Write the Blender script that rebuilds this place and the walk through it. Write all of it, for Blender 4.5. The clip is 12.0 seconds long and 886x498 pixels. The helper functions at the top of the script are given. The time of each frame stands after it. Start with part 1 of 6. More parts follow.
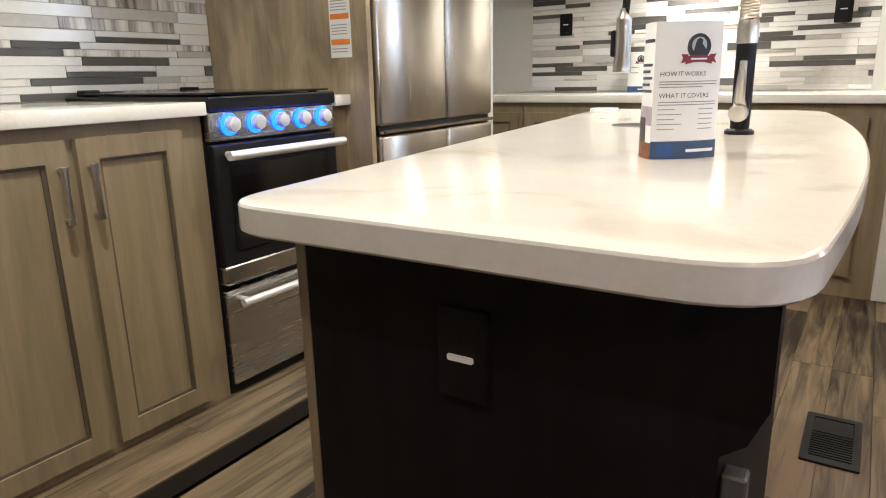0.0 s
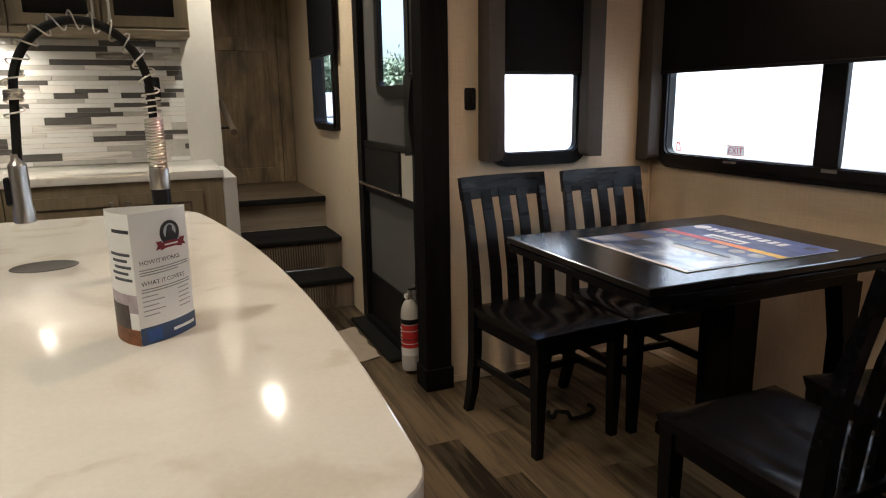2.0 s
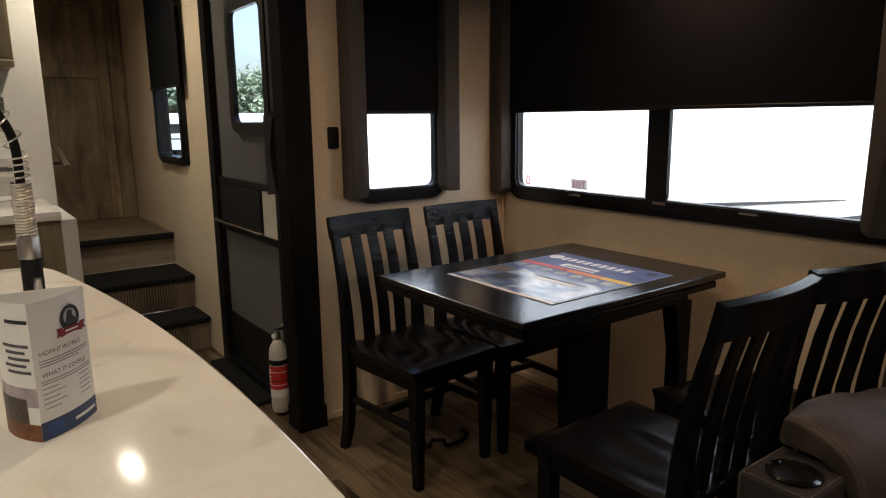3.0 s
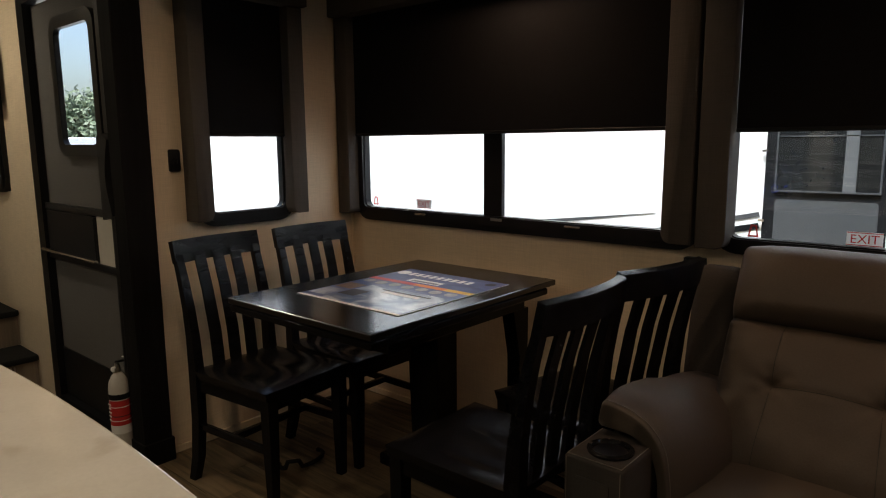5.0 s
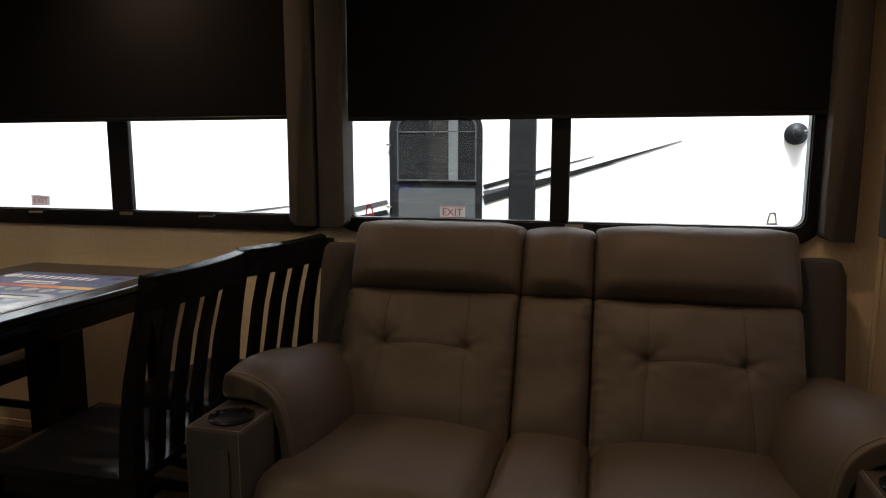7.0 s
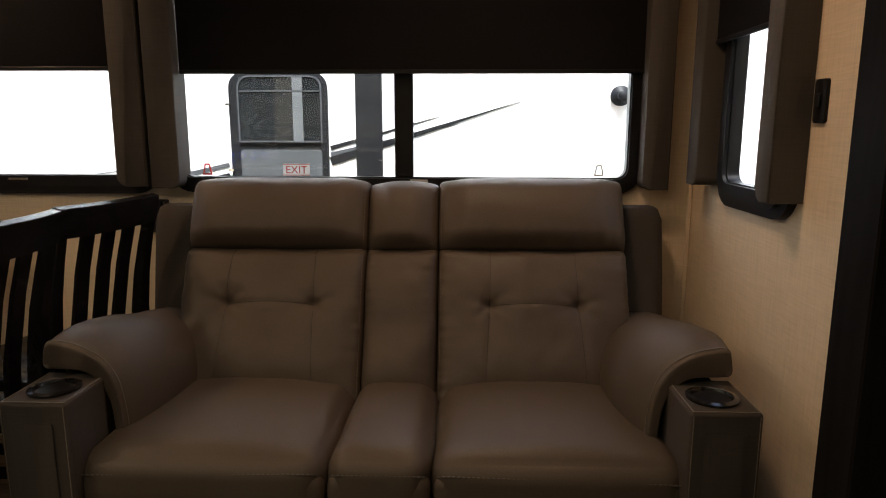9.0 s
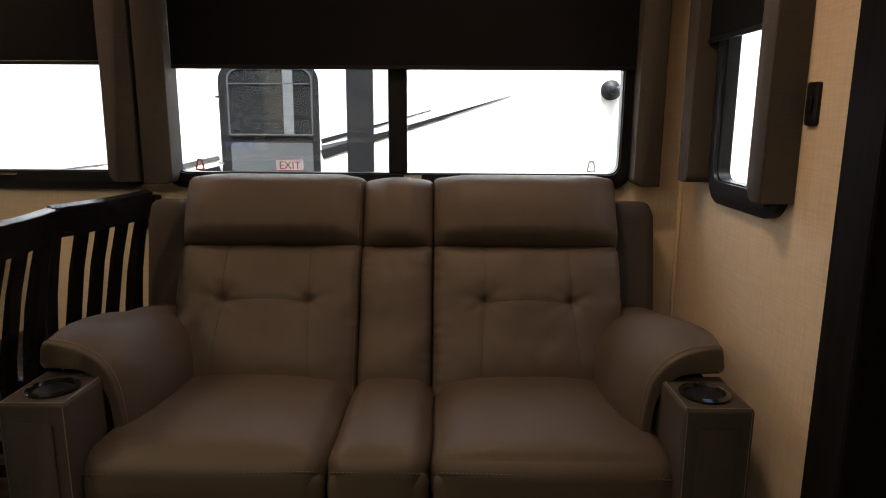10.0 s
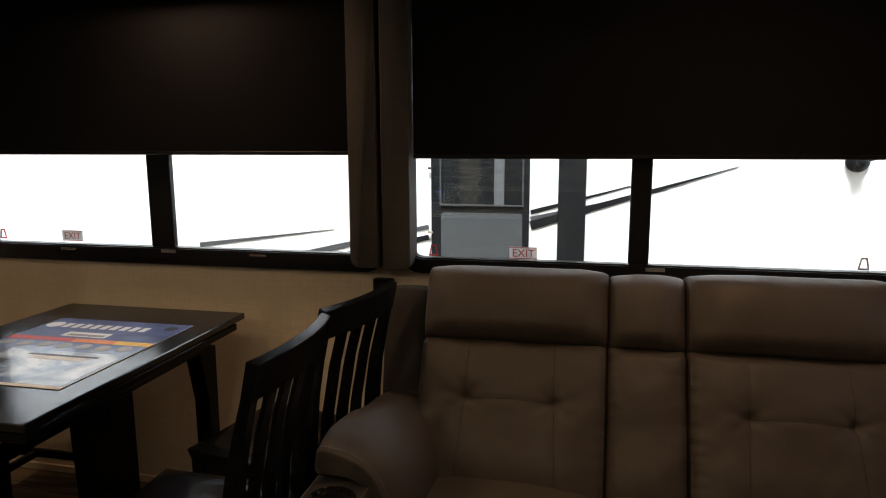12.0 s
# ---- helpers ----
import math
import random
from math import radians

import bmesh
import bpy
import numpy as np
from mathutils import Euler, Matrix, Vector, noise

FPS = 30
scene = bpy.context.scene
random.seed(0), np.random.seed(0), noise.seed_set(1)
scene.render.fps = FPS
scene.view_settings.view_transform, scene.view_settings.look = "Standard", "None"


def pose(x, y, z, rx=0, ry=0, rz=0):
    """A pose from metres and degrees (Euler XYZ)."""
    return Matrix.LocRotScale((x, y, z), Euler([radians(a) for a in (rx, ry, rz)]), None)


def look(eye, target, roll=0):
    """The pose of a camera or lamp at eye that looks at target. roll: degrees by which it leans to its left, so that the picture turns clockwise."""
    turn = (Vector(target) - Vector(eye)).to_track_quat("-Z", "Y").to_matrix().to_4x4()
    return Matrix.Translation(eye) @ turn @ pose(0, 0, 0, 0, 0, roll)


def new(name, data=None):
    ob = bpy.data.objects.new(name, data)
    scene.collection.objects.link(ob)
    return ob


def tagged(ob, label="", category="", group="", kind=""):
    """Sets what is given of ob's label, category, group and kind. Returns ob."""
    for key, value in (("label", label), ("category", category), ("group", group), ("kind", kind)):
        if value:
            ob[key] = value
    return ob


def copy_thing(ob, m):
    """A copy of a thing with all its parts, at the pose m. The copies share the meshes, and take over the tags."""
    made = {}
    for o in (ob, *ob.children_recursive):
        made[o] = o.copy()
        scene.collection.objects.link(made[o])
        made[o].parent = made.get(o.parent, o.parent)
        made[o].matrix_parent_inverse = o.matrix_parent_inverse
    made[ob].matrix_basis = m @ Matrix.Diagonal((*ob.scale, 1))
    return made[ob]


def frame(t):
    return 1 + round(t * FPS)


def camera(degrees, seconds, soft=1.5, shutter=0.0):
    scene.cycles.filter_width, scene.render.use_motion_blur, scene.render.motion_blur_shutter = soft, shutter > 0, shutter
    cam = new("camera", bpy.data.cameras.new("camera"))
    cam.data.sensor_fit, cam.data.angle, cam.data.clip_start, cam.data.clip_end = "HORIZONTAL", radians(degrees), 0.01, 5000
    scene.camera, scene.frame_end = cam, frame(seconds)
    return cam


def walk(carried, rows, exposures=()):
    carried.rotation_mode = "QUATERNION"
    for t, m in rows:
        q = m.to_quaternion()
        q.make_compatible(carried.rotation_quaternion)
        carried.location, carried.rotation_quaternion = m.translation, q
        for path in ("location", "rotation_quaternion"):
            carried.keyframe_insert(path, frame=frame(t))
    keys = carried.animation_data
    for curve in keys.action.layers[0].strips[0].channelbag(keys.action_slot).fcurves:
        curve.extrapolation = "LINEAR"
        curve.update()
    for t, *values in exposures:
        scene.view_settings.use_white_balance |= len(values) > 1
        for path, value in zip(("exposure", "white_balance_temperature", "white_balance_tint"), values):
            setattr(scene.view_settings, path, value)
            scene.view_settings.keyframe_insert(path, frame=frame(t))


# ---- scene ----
cam = camera(67.4, 12.0, soft=1.1)
PATH = [
    (0, (-0.079, 0.057, 1.032), (-1.131, 1.681, 0.526), -1.3),
    (0.5, (-0.094, 0.071, 1.067), (-0.628, 1.933, 0.568), -0.9),
    (1, (-0.166, 0.024, 1.131), (-0.135, 1.966, 0.653), -0.8),
    (1.5, (-0.267, -0.005, 1.179), (0.245, 1.874, 0.725), -0.7),
    (2, (-0.289, 0.041, 1.23), (0.473, 1.838, 0.794), -0.8),
    (2.5, (-0.317, 0.085, 1.275), (0.655, 1.785, 0.866), -0.7),
    (3, (-0.387, 0.052, 1.306), (0.78, 1.63, 0.923), -0.6),
    (3.5, (-0.451, 0.018, 1.331), (0.862, 1.483, 0.97), -0.5),
    (5.5, (-0.42, -0.092, 1.28), (1.172, 1.083, 0.988), -0.5),
    (6, (-0.436, -0.17, 1.268), (1.302, 0.779, 0.99), -0.4),
    (6.5, (-0.431, -0.218, 1.248), (1.421, 0.485, 0.973), -0.3),
    (7, (-0.424, -0.247, 1.206), (1.496, 0.238, 0.924), -0.0),
    (7.5, (-0.435, -0.284, 1.159), (1.518, 0.023, 0.854), -0.0),
    (9.5, (-0.432, -0.282, 1.146), (1.531, -0.25, 0.767), 0.2),
    (10, (-0.442, -0.251, 1.177), (1.518, -0.237, 0.781), 0.3),
    (10.5, (-0.445, -0.196, 1.228), (1.517, -0.187, 0.839), 0.3),
    (11, (-0.417, -0.126, 1.274), (1.547, -0.087, 0.898), 0.2),
    (11.5, (-0.362, -0.021, 1.314), (1.602, 0.094, 0.954), 0.1),
    (12, (-0.363, 0.094, 1.386), (1.565, 0.511, 1.06), -0.2),
]
EXPOSE = [(0, 3.22, 5500, 10), (0.5, 2.62, 5500, 10), (1.5, 2.02, 5700, 10), (2.5, 1.83, 6000, 11), (3.5, 1.38, 6300, 11), (5.5, 1.12, 6500, 10), (6.5, 1.18, 6450, 9), (7.5, 1.66, 6600, 9), (9.5, 1.98, 6600, 11), (10.5, 2.0, 6600, 11), (11, 1.8, 6600, 10), (12, 1.28, 6600, 9)]
walk(cam, [(t, look(eye, target, roll)) for t, eye, target, roll in PATH], EXPOSE)

# ---- daylight and lamps ----
world = bpy.data.worlds.new("world")
scene.world = world
world.use_nodes = True
wn = world.node_tree
sky = wn.nodes.new("ShaderNodeTexSky")
sky.sky_type, sky.sun_disc = "NISHITA", False
sky.sun_elevation, sky.sun_rotation = radians(66), radians(270)
sky.air_density, sky.dust_density = 1.0, 4.0
wn.links.new(sky.outputs[0], wn.nodes["Background"].inputs[0])
wn.nodes["Background"].inputs[1].default_value = 0.15
sun = new("sun", bpy.data.lights.new("sun", "SUN"))
sun.data.energy, sun.data.angle, sun.data.color = 5.0, radians(12), (0.95, 0.98, 1.0)
sun.matrix_world = look((-6, 0, 14), (0, 0, 0))


def lamp(name, place, size, watts, colour, spread=160):
    ob = new(name, bpy.data.lights.new(name, "AREA"))
    ob.data.shape, ob.data.size, ob.data.energy, ob.data.color = "DISK", size, watts, colour
    ob.data.spread = radians(spread)
    ob.matrix_world = look(place, (place[0], place[1] + 0.0001, place[2] - 1))
    return ob


WARM = (1.0, 0.63, 0.385)
NEUTRAL = (1.0, 0.87, 0.65)
CEIL = 2.25
SLIDE_CEIL = 2.06
# unseen ceiling: only (0.17, 3.8) follows a reflection; the last two are added fill
KITCHEN_AND_FILL_LAMPS = [(-1.05, 0.7), (-1.05, 2.3), (0.17, 3.8), (-0.75, -0.15), (0.3, 1.55)]
SLIDE_LAMPS = [(1.6, 1.45), (1.12, -0.32)]
PUCK = (-0.99, 3.98)
for (x, y), w, tone in zip(KITCHEN_AND_FILL_LAMPS, (2.5, 2.5, 2.2, 0.75, 1.75), (NEUTRAL, NEUTRAL, NEUTRAL, NEUTRAL, (1.0, 0.69, 0.42))):
    lamp("lamp_light", (x, y, CEIL - 0.03), 0.05, w, tone)
for (x, y), w in zip(SLIDE_LAMPS, (1.3, 1.4)):
    lamp("lamp_light", (x, y, SLIDE_CEIL - 0.03), 0.16, w, WARM)
lamp("puck_light", (PUCK[0], PUCK[1], 1.555), 0.05, 0.8, NEUTRAL)

# ---- materials ----


def material(name):
    m = bpy.data.materials.new(name)
    m.use_nodes = True
    return m, m.node_tree.nodes, m.node_tree.links, m.node_tree.nodes["Principled BSDF"]


def coords(nt_nodes, links, scale=(1, 1, 1)):
    tc = nt_nodes.new("ShaderNodeTexCoord")
    mp = nt_nodes.new("ShaderNodeMapping")
    mp.inputs["Scale"].default_value = scale
    links.new(tc.outputs["Object"], mp.inputs["Vector"])
    return mp.outputs["Vector"]


def plain(name, colour, rough=0.5, metal=0.0, vary=0.12, grain=40.0, bump=0.02, spec=0.5, stretch=(1, 1, 1), coat=0.0, big=3.0):
    """A surface with variation at two scales and a fine relief."""
    m, n, l, p = material(name)
    v = coords(n, l, stretch)
    a = n.new("ShaderNodeTexNoise")
    a.inputs["Scale"].default_value, a.inputs["Detail"].default_value = grain, 6
    b = n.new("ShaderNodeTexNoise")
    b.inputs["Scale"].default_value, b.inputs["Detail"].default_value = big, 3
    l.new(v, a.inputs["Vector"])
    l.new(v, b.inputs["Vector"])
    mix = n.new("ShaderNodeMath")
    mix.operation = "ADD"
    l.new(a.outputs["Fac"], mix.inputs[0])
    l.new(b.outputs["Fac"], mix.inputs[1])
    ramp = n.new("ShaderNodeMapRange")
    ramp.inputs["From Min"].default_value, ramp.inputs["From Max"].default_value = 0.6, 1.4
    ramp.inputs["To Min"].default_value, ramp.inputs["To Max"].default_value = 1 - vary, 1 + vary
    l.new(mix.outputs[0], ramp.inputs["Value"])
    mul = n.new("ShaderNodeMix")
    mul.data_type, mul.blend_type = "RGBA", "MULTIPLY"
    mul.inputs["Factor"].default_value = 1.0
    mul.inputs["A"].default_value = (*colour, 1)
    l.new(ramp.outputs["Result"], mul.inputs["B"])
    l.new(mul.outputs["Result"], p.inputs["Base Color"])
    rr = n.new("ShaderNodeMapRange")
    rr.inputs["To Min"].default_value, rr.inputs["To Max"].default_value = max(0.02, rough - 0.08), min(1, rough + 0.08)
    l.new(b.outputs["Fac"], rr.inputs["Value"])
    l.new(rr.outputs["Result"], p.inputs["Roughness"])
    p.inputs["Metallic"].default_value, p.inputs["Specular IOR Level"].default_value = metal, spec
    p.inputs["Coat Weight"].default_value = coat
    if bump:
        bp = n.new("ShaderNodeBump")
        bp.inputs["Strength"].default_value, bp.inputs["Distance"].default_value = min(1, bump * 10), 0.002
        l.new(a.outputs["Fac"], bp.inputs["Height"])
        l.new(bp.outputs["Normal"], p.inputs["Normal"])
    return m


def wood(name, dark, light, axis="z", rough=0.45, scale=1.0, knots=False, spread=0.12, spec=0.5, low=0.52, high=0.98, relief=0.25):
    """Boards with grain along one axis; each object and island takes its own tone."""
    m, n, l, p = material(name)
    s = {"x": (1.2, 18, 18), "y": (18, 1.2, 18), "z": (18, 18, 1.2)}[axis]
    v = coords(n, l, tuple(c * scale for c in s))
    info = n.new("ShaderNodeObjectInfo")
    off = n.new("ShaderNodeVectorMath")
    off.operation = "MULTIPLY_ADD"
    off.inputs[1].default_value = (1, 1, 1)
    comb = n.new("ShaderNodeMath")
    comb.operation = "MULTIPLY"
    comb.inputs[1].default_value = 37.0
    l.new(info.outputs["Random"], comb.inputs[0])
    l.new(v, off.inputs[0])
    l.new(comb.outputs[0], off.inputs[2])
    a = n.new("ShaderNodeTexNoise")
    a.inputs["Scale"].default_value, a.inputs["Detail"].default_value, a.inputs["Distortion"].default_value = 1.6, 8, 0.6
    a.inputs["Roughness"].default_value = 0.65
    l.new(off.outputs[0], a.inputs["Vector"])
    v2 = coords(n, l, tuple(0.25 * c ** 0.5 * 2 for c in s))
    b = n.new("ShaderNodeTexNoise")
    b.inputs["Scale"].default_value, b.inputs["Detail"].default_value = 2.2, 4
    l.new(v2, b.inputs["Vector"])
    add = n.new("ShaderNodeMath")
    add.operation = "MULTIPLY_ADD"
    add.inputs[1].default_value = 0.5
    l.new(b.outputs["Fac"], add.inputs[0])
    l.new(a.outputs["Fac"], add.inputs[2])
    tone = n.new("ShaderNodeMath")
    tone.operation = "MULTIPLY_ADD"
    tone.inputs[1].default_value = spread * 2
    l.new(info.outputs["Random"], tone.inputs[0])
    l.new(add.outputs[0], tone.inputs[2])
    ramp = n.new("ShaderNodeValToRGB")
    ramp.color_ramp.elements[0].position, ramp.color_ramp.elements[0].color = low, (*dark, 1)
    ramp.color_ramp.elements[1].position, ramp.color_ramp.elements[1].color = high, (*light, 1)
    l.new(tone.outputs[0], ramp.inputs["Fac"])
    out = ramp.outputs["Color"]
    if knots:
        vk = coords(n, l, {"z": (5, 5, 2.2), "y": (5, 2.2, 5), "x": (2.2, 5, 5)}[axis])
        k = n.new("ShaderNodeTexVoronoi")
        k.inputs["Scale"].default_value = 1.0
        l.new(vk, k.inputs["Vector"])
        kr = n.new("ShaderNodeValToRGB")
        kr.color_ramp.elements[0].position, kr.color_ramp.elements[0].color = 0.03, (0.35, 0.3, 0.26, 1)
        kr.color_ramp.elements[1].position, kr.color_ramp.elements[1].color = 0.16, (1, 1, 1, 1)
        l.new(k.outputs["Distance"], kr.inputs["Fac"])
        km = n.new("ShaderNodeMix")
        km.data_type, km.blend_type = "RGBA", "MULTIPLY"
        km.inputs["Factor"].default_value = 0.8
        l.new(out, km.inputs["A"])
        l.new(kr.outputs["Color"], km.inputs["B"])
        cl = n.new("ShaderNodeTexNoise")
        cl.inputs["Scale"].default_value, cl.inputs["Detail"].default_value, cl.inputs["Distortion"].default_value = 1.3, 6, 0.8
        l.new(vk, cl.inputs["Vector"])
        cr = n.new("ShaderNodeMapRange")
        cr.inputs["From Min"].default_value, cr.inputs["From Max"].default_value = 0.32, 0.66
        cr.inputs["To Min"].default_value, cr.inputs["To Max"].default_value = 0.5, 1.12
        l.new(cl.outputs["Fac"], cr.inputs["Value"])
        cm = n.new("ShaderNodeMix")
        cm.data_type, cm.blend_type = "RGBA", "MULTIPLY"
        cm.inputs["Factor"].default_value = 1.0
        l.new(km.outputs["Result"], cm.inputs["A"])
        l.new(cr.outputs["Result"], cm.inputs["B"])
        out = cm.outputs["Result"]
    l.new(out, p.inputs["Base Color"])
    p.inputs["Roughness"].default_value = rough
    p.inputs["Specular IOR Level"].default_value = spec
    bp = n.new("ShaderNodeBump")
    bp.inputs["Strength"].default_value, bp.inputs["Distance"].default_value = relief, 0.0015
    l.new(a.outputs["Fac"], bp.inputs["Height"])
    l.new(bp.outputs["Normal"], p.inputs["Normal"])
    return m


def glow(name, colour, strength):
    m, n, l, p = material(name)
    p.inputs["Base Color"].default_value = (*colour, 1)
    p.inputs["Emission Color"].default_value = (*colour, 1)
    p.inputs["Emission Strength"].default_value = strength
    return m


def glass_material(name, tint=(1, 1, 1), rough=0.0):
    m, n, l, p = material(name)
    tr = n.new("ShaderNodeBsdfTransparent")
    tr.inputs["Color"].default_value = (*tint, 1)
    gl = n.new("ShaderNodeBsdfGlossy")
    gl.inputs["Roughness"].default_value = rough
    fr = n.new("ShaderNodeLayerWeight")
    fr.inputs["Blend"].default_value = 0.5
    pw = n.new("ShaderNodeMath")
    pw.operation = "POWER"
    pw.inputs[1].default_value = 4.0
    l.new(fr.outputs["Facing"], pw.inputs[0])
    sc = n.new("ShaderNodeMath")
    sc.operation = "MULTIPLY_ADD"
    sc.inputs[1].default_value, sc.inputs[2].default_value = 0.3, 0.03
    l.new(pw.outputs[0], sc.inputs[0])
    mx = n.new("ShaderNodeMixShader")
    l.new(sc.outputs[0], mx.inputs[0])
    l.new(tr.outputs[0], mx.inputs[1])
    l.new(gl.outputs[0], mx.inputs[2])
    l.new(mx.outputs[0], n["Material Output"].inputs["Surface"])
    return m


def quartz():
    m, n, l, p = material("white_quartz")
    v = coords(n, l)
    a = n.new("ShaderNodeTexNoise")
    a.inputs["Scale"].default_value, a.inputs["Detail"].default_value, a.inputs["Distortion"].default_value = 5, 8, 1.2
    l.new(v, a.inputs["Vector"])
    b = n.new("ShaderNodeTexNoise")
    b.inputs["Scale"].default_value, b.inputs["Detail"].default_value = 160, 3
    l.new(v, b.inputs["Vector"])
    r = n.new("ShaderNodeValToRGB")
    e = r.color_ramp.elements
    e[0].position, e[0].color = 0.33, (0.69, 0.645, 0.56, 1)
    e[1].position, e[1].color = 0.43, (0.79, 0.76, 0.69, 1)
    x = e.new(0.7)
    x.color = (0.83, 0.8, 0.735, 1)
    l.new(a.outputs["Fac"], r.inputs["Fac"])
    r2 = n.new("ShaderNodeMapRange")
    r2.inputs["To Min"].default_value, r2.inputs["To Max"].default_value = 0.93, 1.05
    l.new(b.outputs["Fac"], r2.inputs["Value"])
    mm = n.new("ShaderNodeMix")
    mm.data_type, mm.blend_type = "RGBA", "MULTIPLY"
    mm.inputs["Factor"].default_value = 1
    l.new(r.outputs["Color"], mm.inputs["A"])
    l.new(r2.outputs["Result"], mm.inputs["B"])
    l.new(mm.outputs["Result"], p.inputs["Base Color"])
    p.inputs["Roughness"].default_value = 0.115
    return m


def weave(name, colour, scale=260.0, rough=0.9, depth=0.4, vary=0.12, spec=0.3):
    """Woven cloth or textured wallpaper."""
    m, n, l, p = material(name)
    v = coords(n, l)
    parts = []
    for s in ((scale, scale, 12), (12, 12, scale)):
        mp = n.new("ShaderNodeMapping")
        mp.inputs["Scale"].default_value = s
        l.new(v, mp.inputs["Vector"])
        t = n.new("ShaderNodeTexNoise")
        t.inputs["Scale"].default_value, t.inputs["Detail"].default_value = 1, 2
        l.new(mp.outputs[0], t.inputs["Vector"])
        parts.append(t.outputs["Fac"])
    add = n.new("ShaderNodeMath")
    l.new(parts[0], add.inputs[0])
    l.new(parts[1], add.inputs[1])
    r = n.new("ShaderNodeMapRange")
    r.inputs["From Min"].default_value, r.inputs["From Max"].default_value = 0.6, 1.4
    r.inputs["To Min"].default_value, r.inputs["To Max"].default_value = 1 - vary, 1 + vary
    l.new(add.outputs[0], r.inputs["Value"])
    mm = n.new("ShaderNodeMix")
    mm.data_type, mm.blend_type = "RGBA", "MULTIPLY"
    mm.inputs["Factor"].default_value = 1
    mm.inputs["A"].default_value = (*colour, 1)
    l.new(r.outputs["Result"], mm.inputs["B"])
    l.new(mm.outputs["Result"], p.inputs["Base Color"])
    p.inputs["Roughness"].default_value = rough
    p.inputs["Specular IOR Level"].default_value = spec
    bp = n.new("ShaderNodeBump")
    bp.inputs["Strength"].default_value, bp.inputs["Distance"].default_value = depth, 0.001
    l.new(add.outputs[0], bp.inputs["Height"])
    l.new(bp.outputs["Normal"], p.inputs["Normal"])
    return m


def backlit_paper():
    """Thin sticker paper that lets part of the light through."""
    m, n, l, p = material("thin_sticker_paper")
    p.inputs["Base Color"].default_value, p.inputs["Roughness"].default_value = (0.8, 0.78, 0.77, 1), 0.6
    tr = n.new("ShaderNodeBsdfTranslucent")
    tr.inputs["Color"].default_value = (0.8, 0.78, 0.78, 1)
    mx = n.new("ShaderNodeMixShader")
    mx.inputs[0].default_value = 0.55
    l.new(p.outputs[0], mx.inputs[1])
    l.new(tr.outputs[0], mx.inputs[2])
    l.new(mx.outputs[0], n["Material Output"].inputs["Surface"])
    return m


def blurred_print(name, dark, light, scale=6.0, low=0.42, high=0.64):
    """A printed photograph of soft swirls between two tones."""
    m, n, l, p = material(name)
    a = n.new("ShaderNodeTexNoise")
    a.inputs["Scale"].default_value, a.inputs["Detail"].default_value, a.inputs["Distortion"].default_value = scale, 4, 2.2
    l.new(coords(n, l, (1, 0.55, 1)), a.inputs["Vector"])
    r = n.new("ShaderNodeValToRGB")
    r.color_ramp.elements[0].position, r.color_ramp.elements[0].color = low, (*dark, 1)
    r.color_ramp.elements[1].position, r.color_ramp.elements[1].color = high, (*light, 1)
    l.new(a.outputs["Fac"], r.inputs["Fac"])
    l.new(r.outputs["Color"], p.inputs["Base Color"])
    p.inputs["Roughness"].default_value, p.inputs["Coat Weight"].default_value, p.inputs["Coat Roughness"].default_value = 0.3, 0.6, 0.12
    return m


BACKLIT = backlit_paper()
QUARTZ = quartz()
WALLPAPER = weave("beige_wallpaper", (0.66, 0.545, 0.395), 240, 0.85, 0.35, vary=0.1)
CEILING = plain("ceiling_panel", (0.72, 0.7, 0.66), 0.7)
WHITE = plain("white_panel", (0.62, 0.6, 0.56), 0.5, vary=0.04)
CABINET = wood("taupe_cabinet_wood", (0.165, 0.127, 0.074), (0.255, 0.2, 0.12), "z", 0.5, 1.0, spread=0.03)
CABINET_H = wood("taupe_cabinet_wood_level", (0.2, 0.155, 0.1), (0.285, 0.23, 0.155), "x", 0.5, 1.0, spread=0.03)
RUSTIC = wood("rustic_oak_panel", (0.16, 0.113, 0.065), (0.39, 0.298, 0.187), "z", 0.55, 0.7, knots=True, spread=0.03)
PALEOAK = wood("pale_oak_panel", (0.3, 0.225, 0.13), (0.52, 0.42, 0.28), "z", 0.55, 0.7, knots=True, spread=0.03)
PLANK = wood("vinyl_plank", (0.018, 0.013, 0.008), (0.2, 0.147, 0.088), "y", 0.42, 1.15, spread=0.11, spec=0.3, low=0.66, high=1.04)
STEPWOOD = wood("step_plank", (0.06, 0.043, 0.027), (0.27, 0.205, 0.135), "x", 0.45, 0.8, spread=0.1)
BLACKWOOD = wood("black_stained_wood", (0.0026, 0.0027, 0.0034), (0.0078, 0.0079, 0.0094), "x", 0.26, 1.4, spread=0.02, spec=0.17, relief=0.035)
TABLE_BLACK = wood("black_lacquered_tabletop", (0.003, 0.0032, 0.0042), (0.0105, 0.0108, 0.0132), "x", 0.2, 1.2, spread=0.02, spec=0.85, relief=0.1)
ISLAND_BLACK = wood("dark_island_panel", (0.0055, 0.0047, 0.0056), (0.0115, 0.0098, 0.011), "z", 0.55, 1.0, spread=0.02, spec=0.12)
TRIM_DARK = wood("charcoal_trim_wood", (0.0045, 0.0042, 0.0042), (0.012, 0.011, 0.0108), "z", 0.72, 1.0, spread=0.02, spec=0.06)
BLACK = plain("black_plastic", (0.008, 0.008, 0.009), 0.45, vary=0.15, spec=0.25)
SATIN_BLACK = plain("black_metal_frame", (0.008, 0.008, 0.009), 0.35, vary=0.1, spec=0.25)
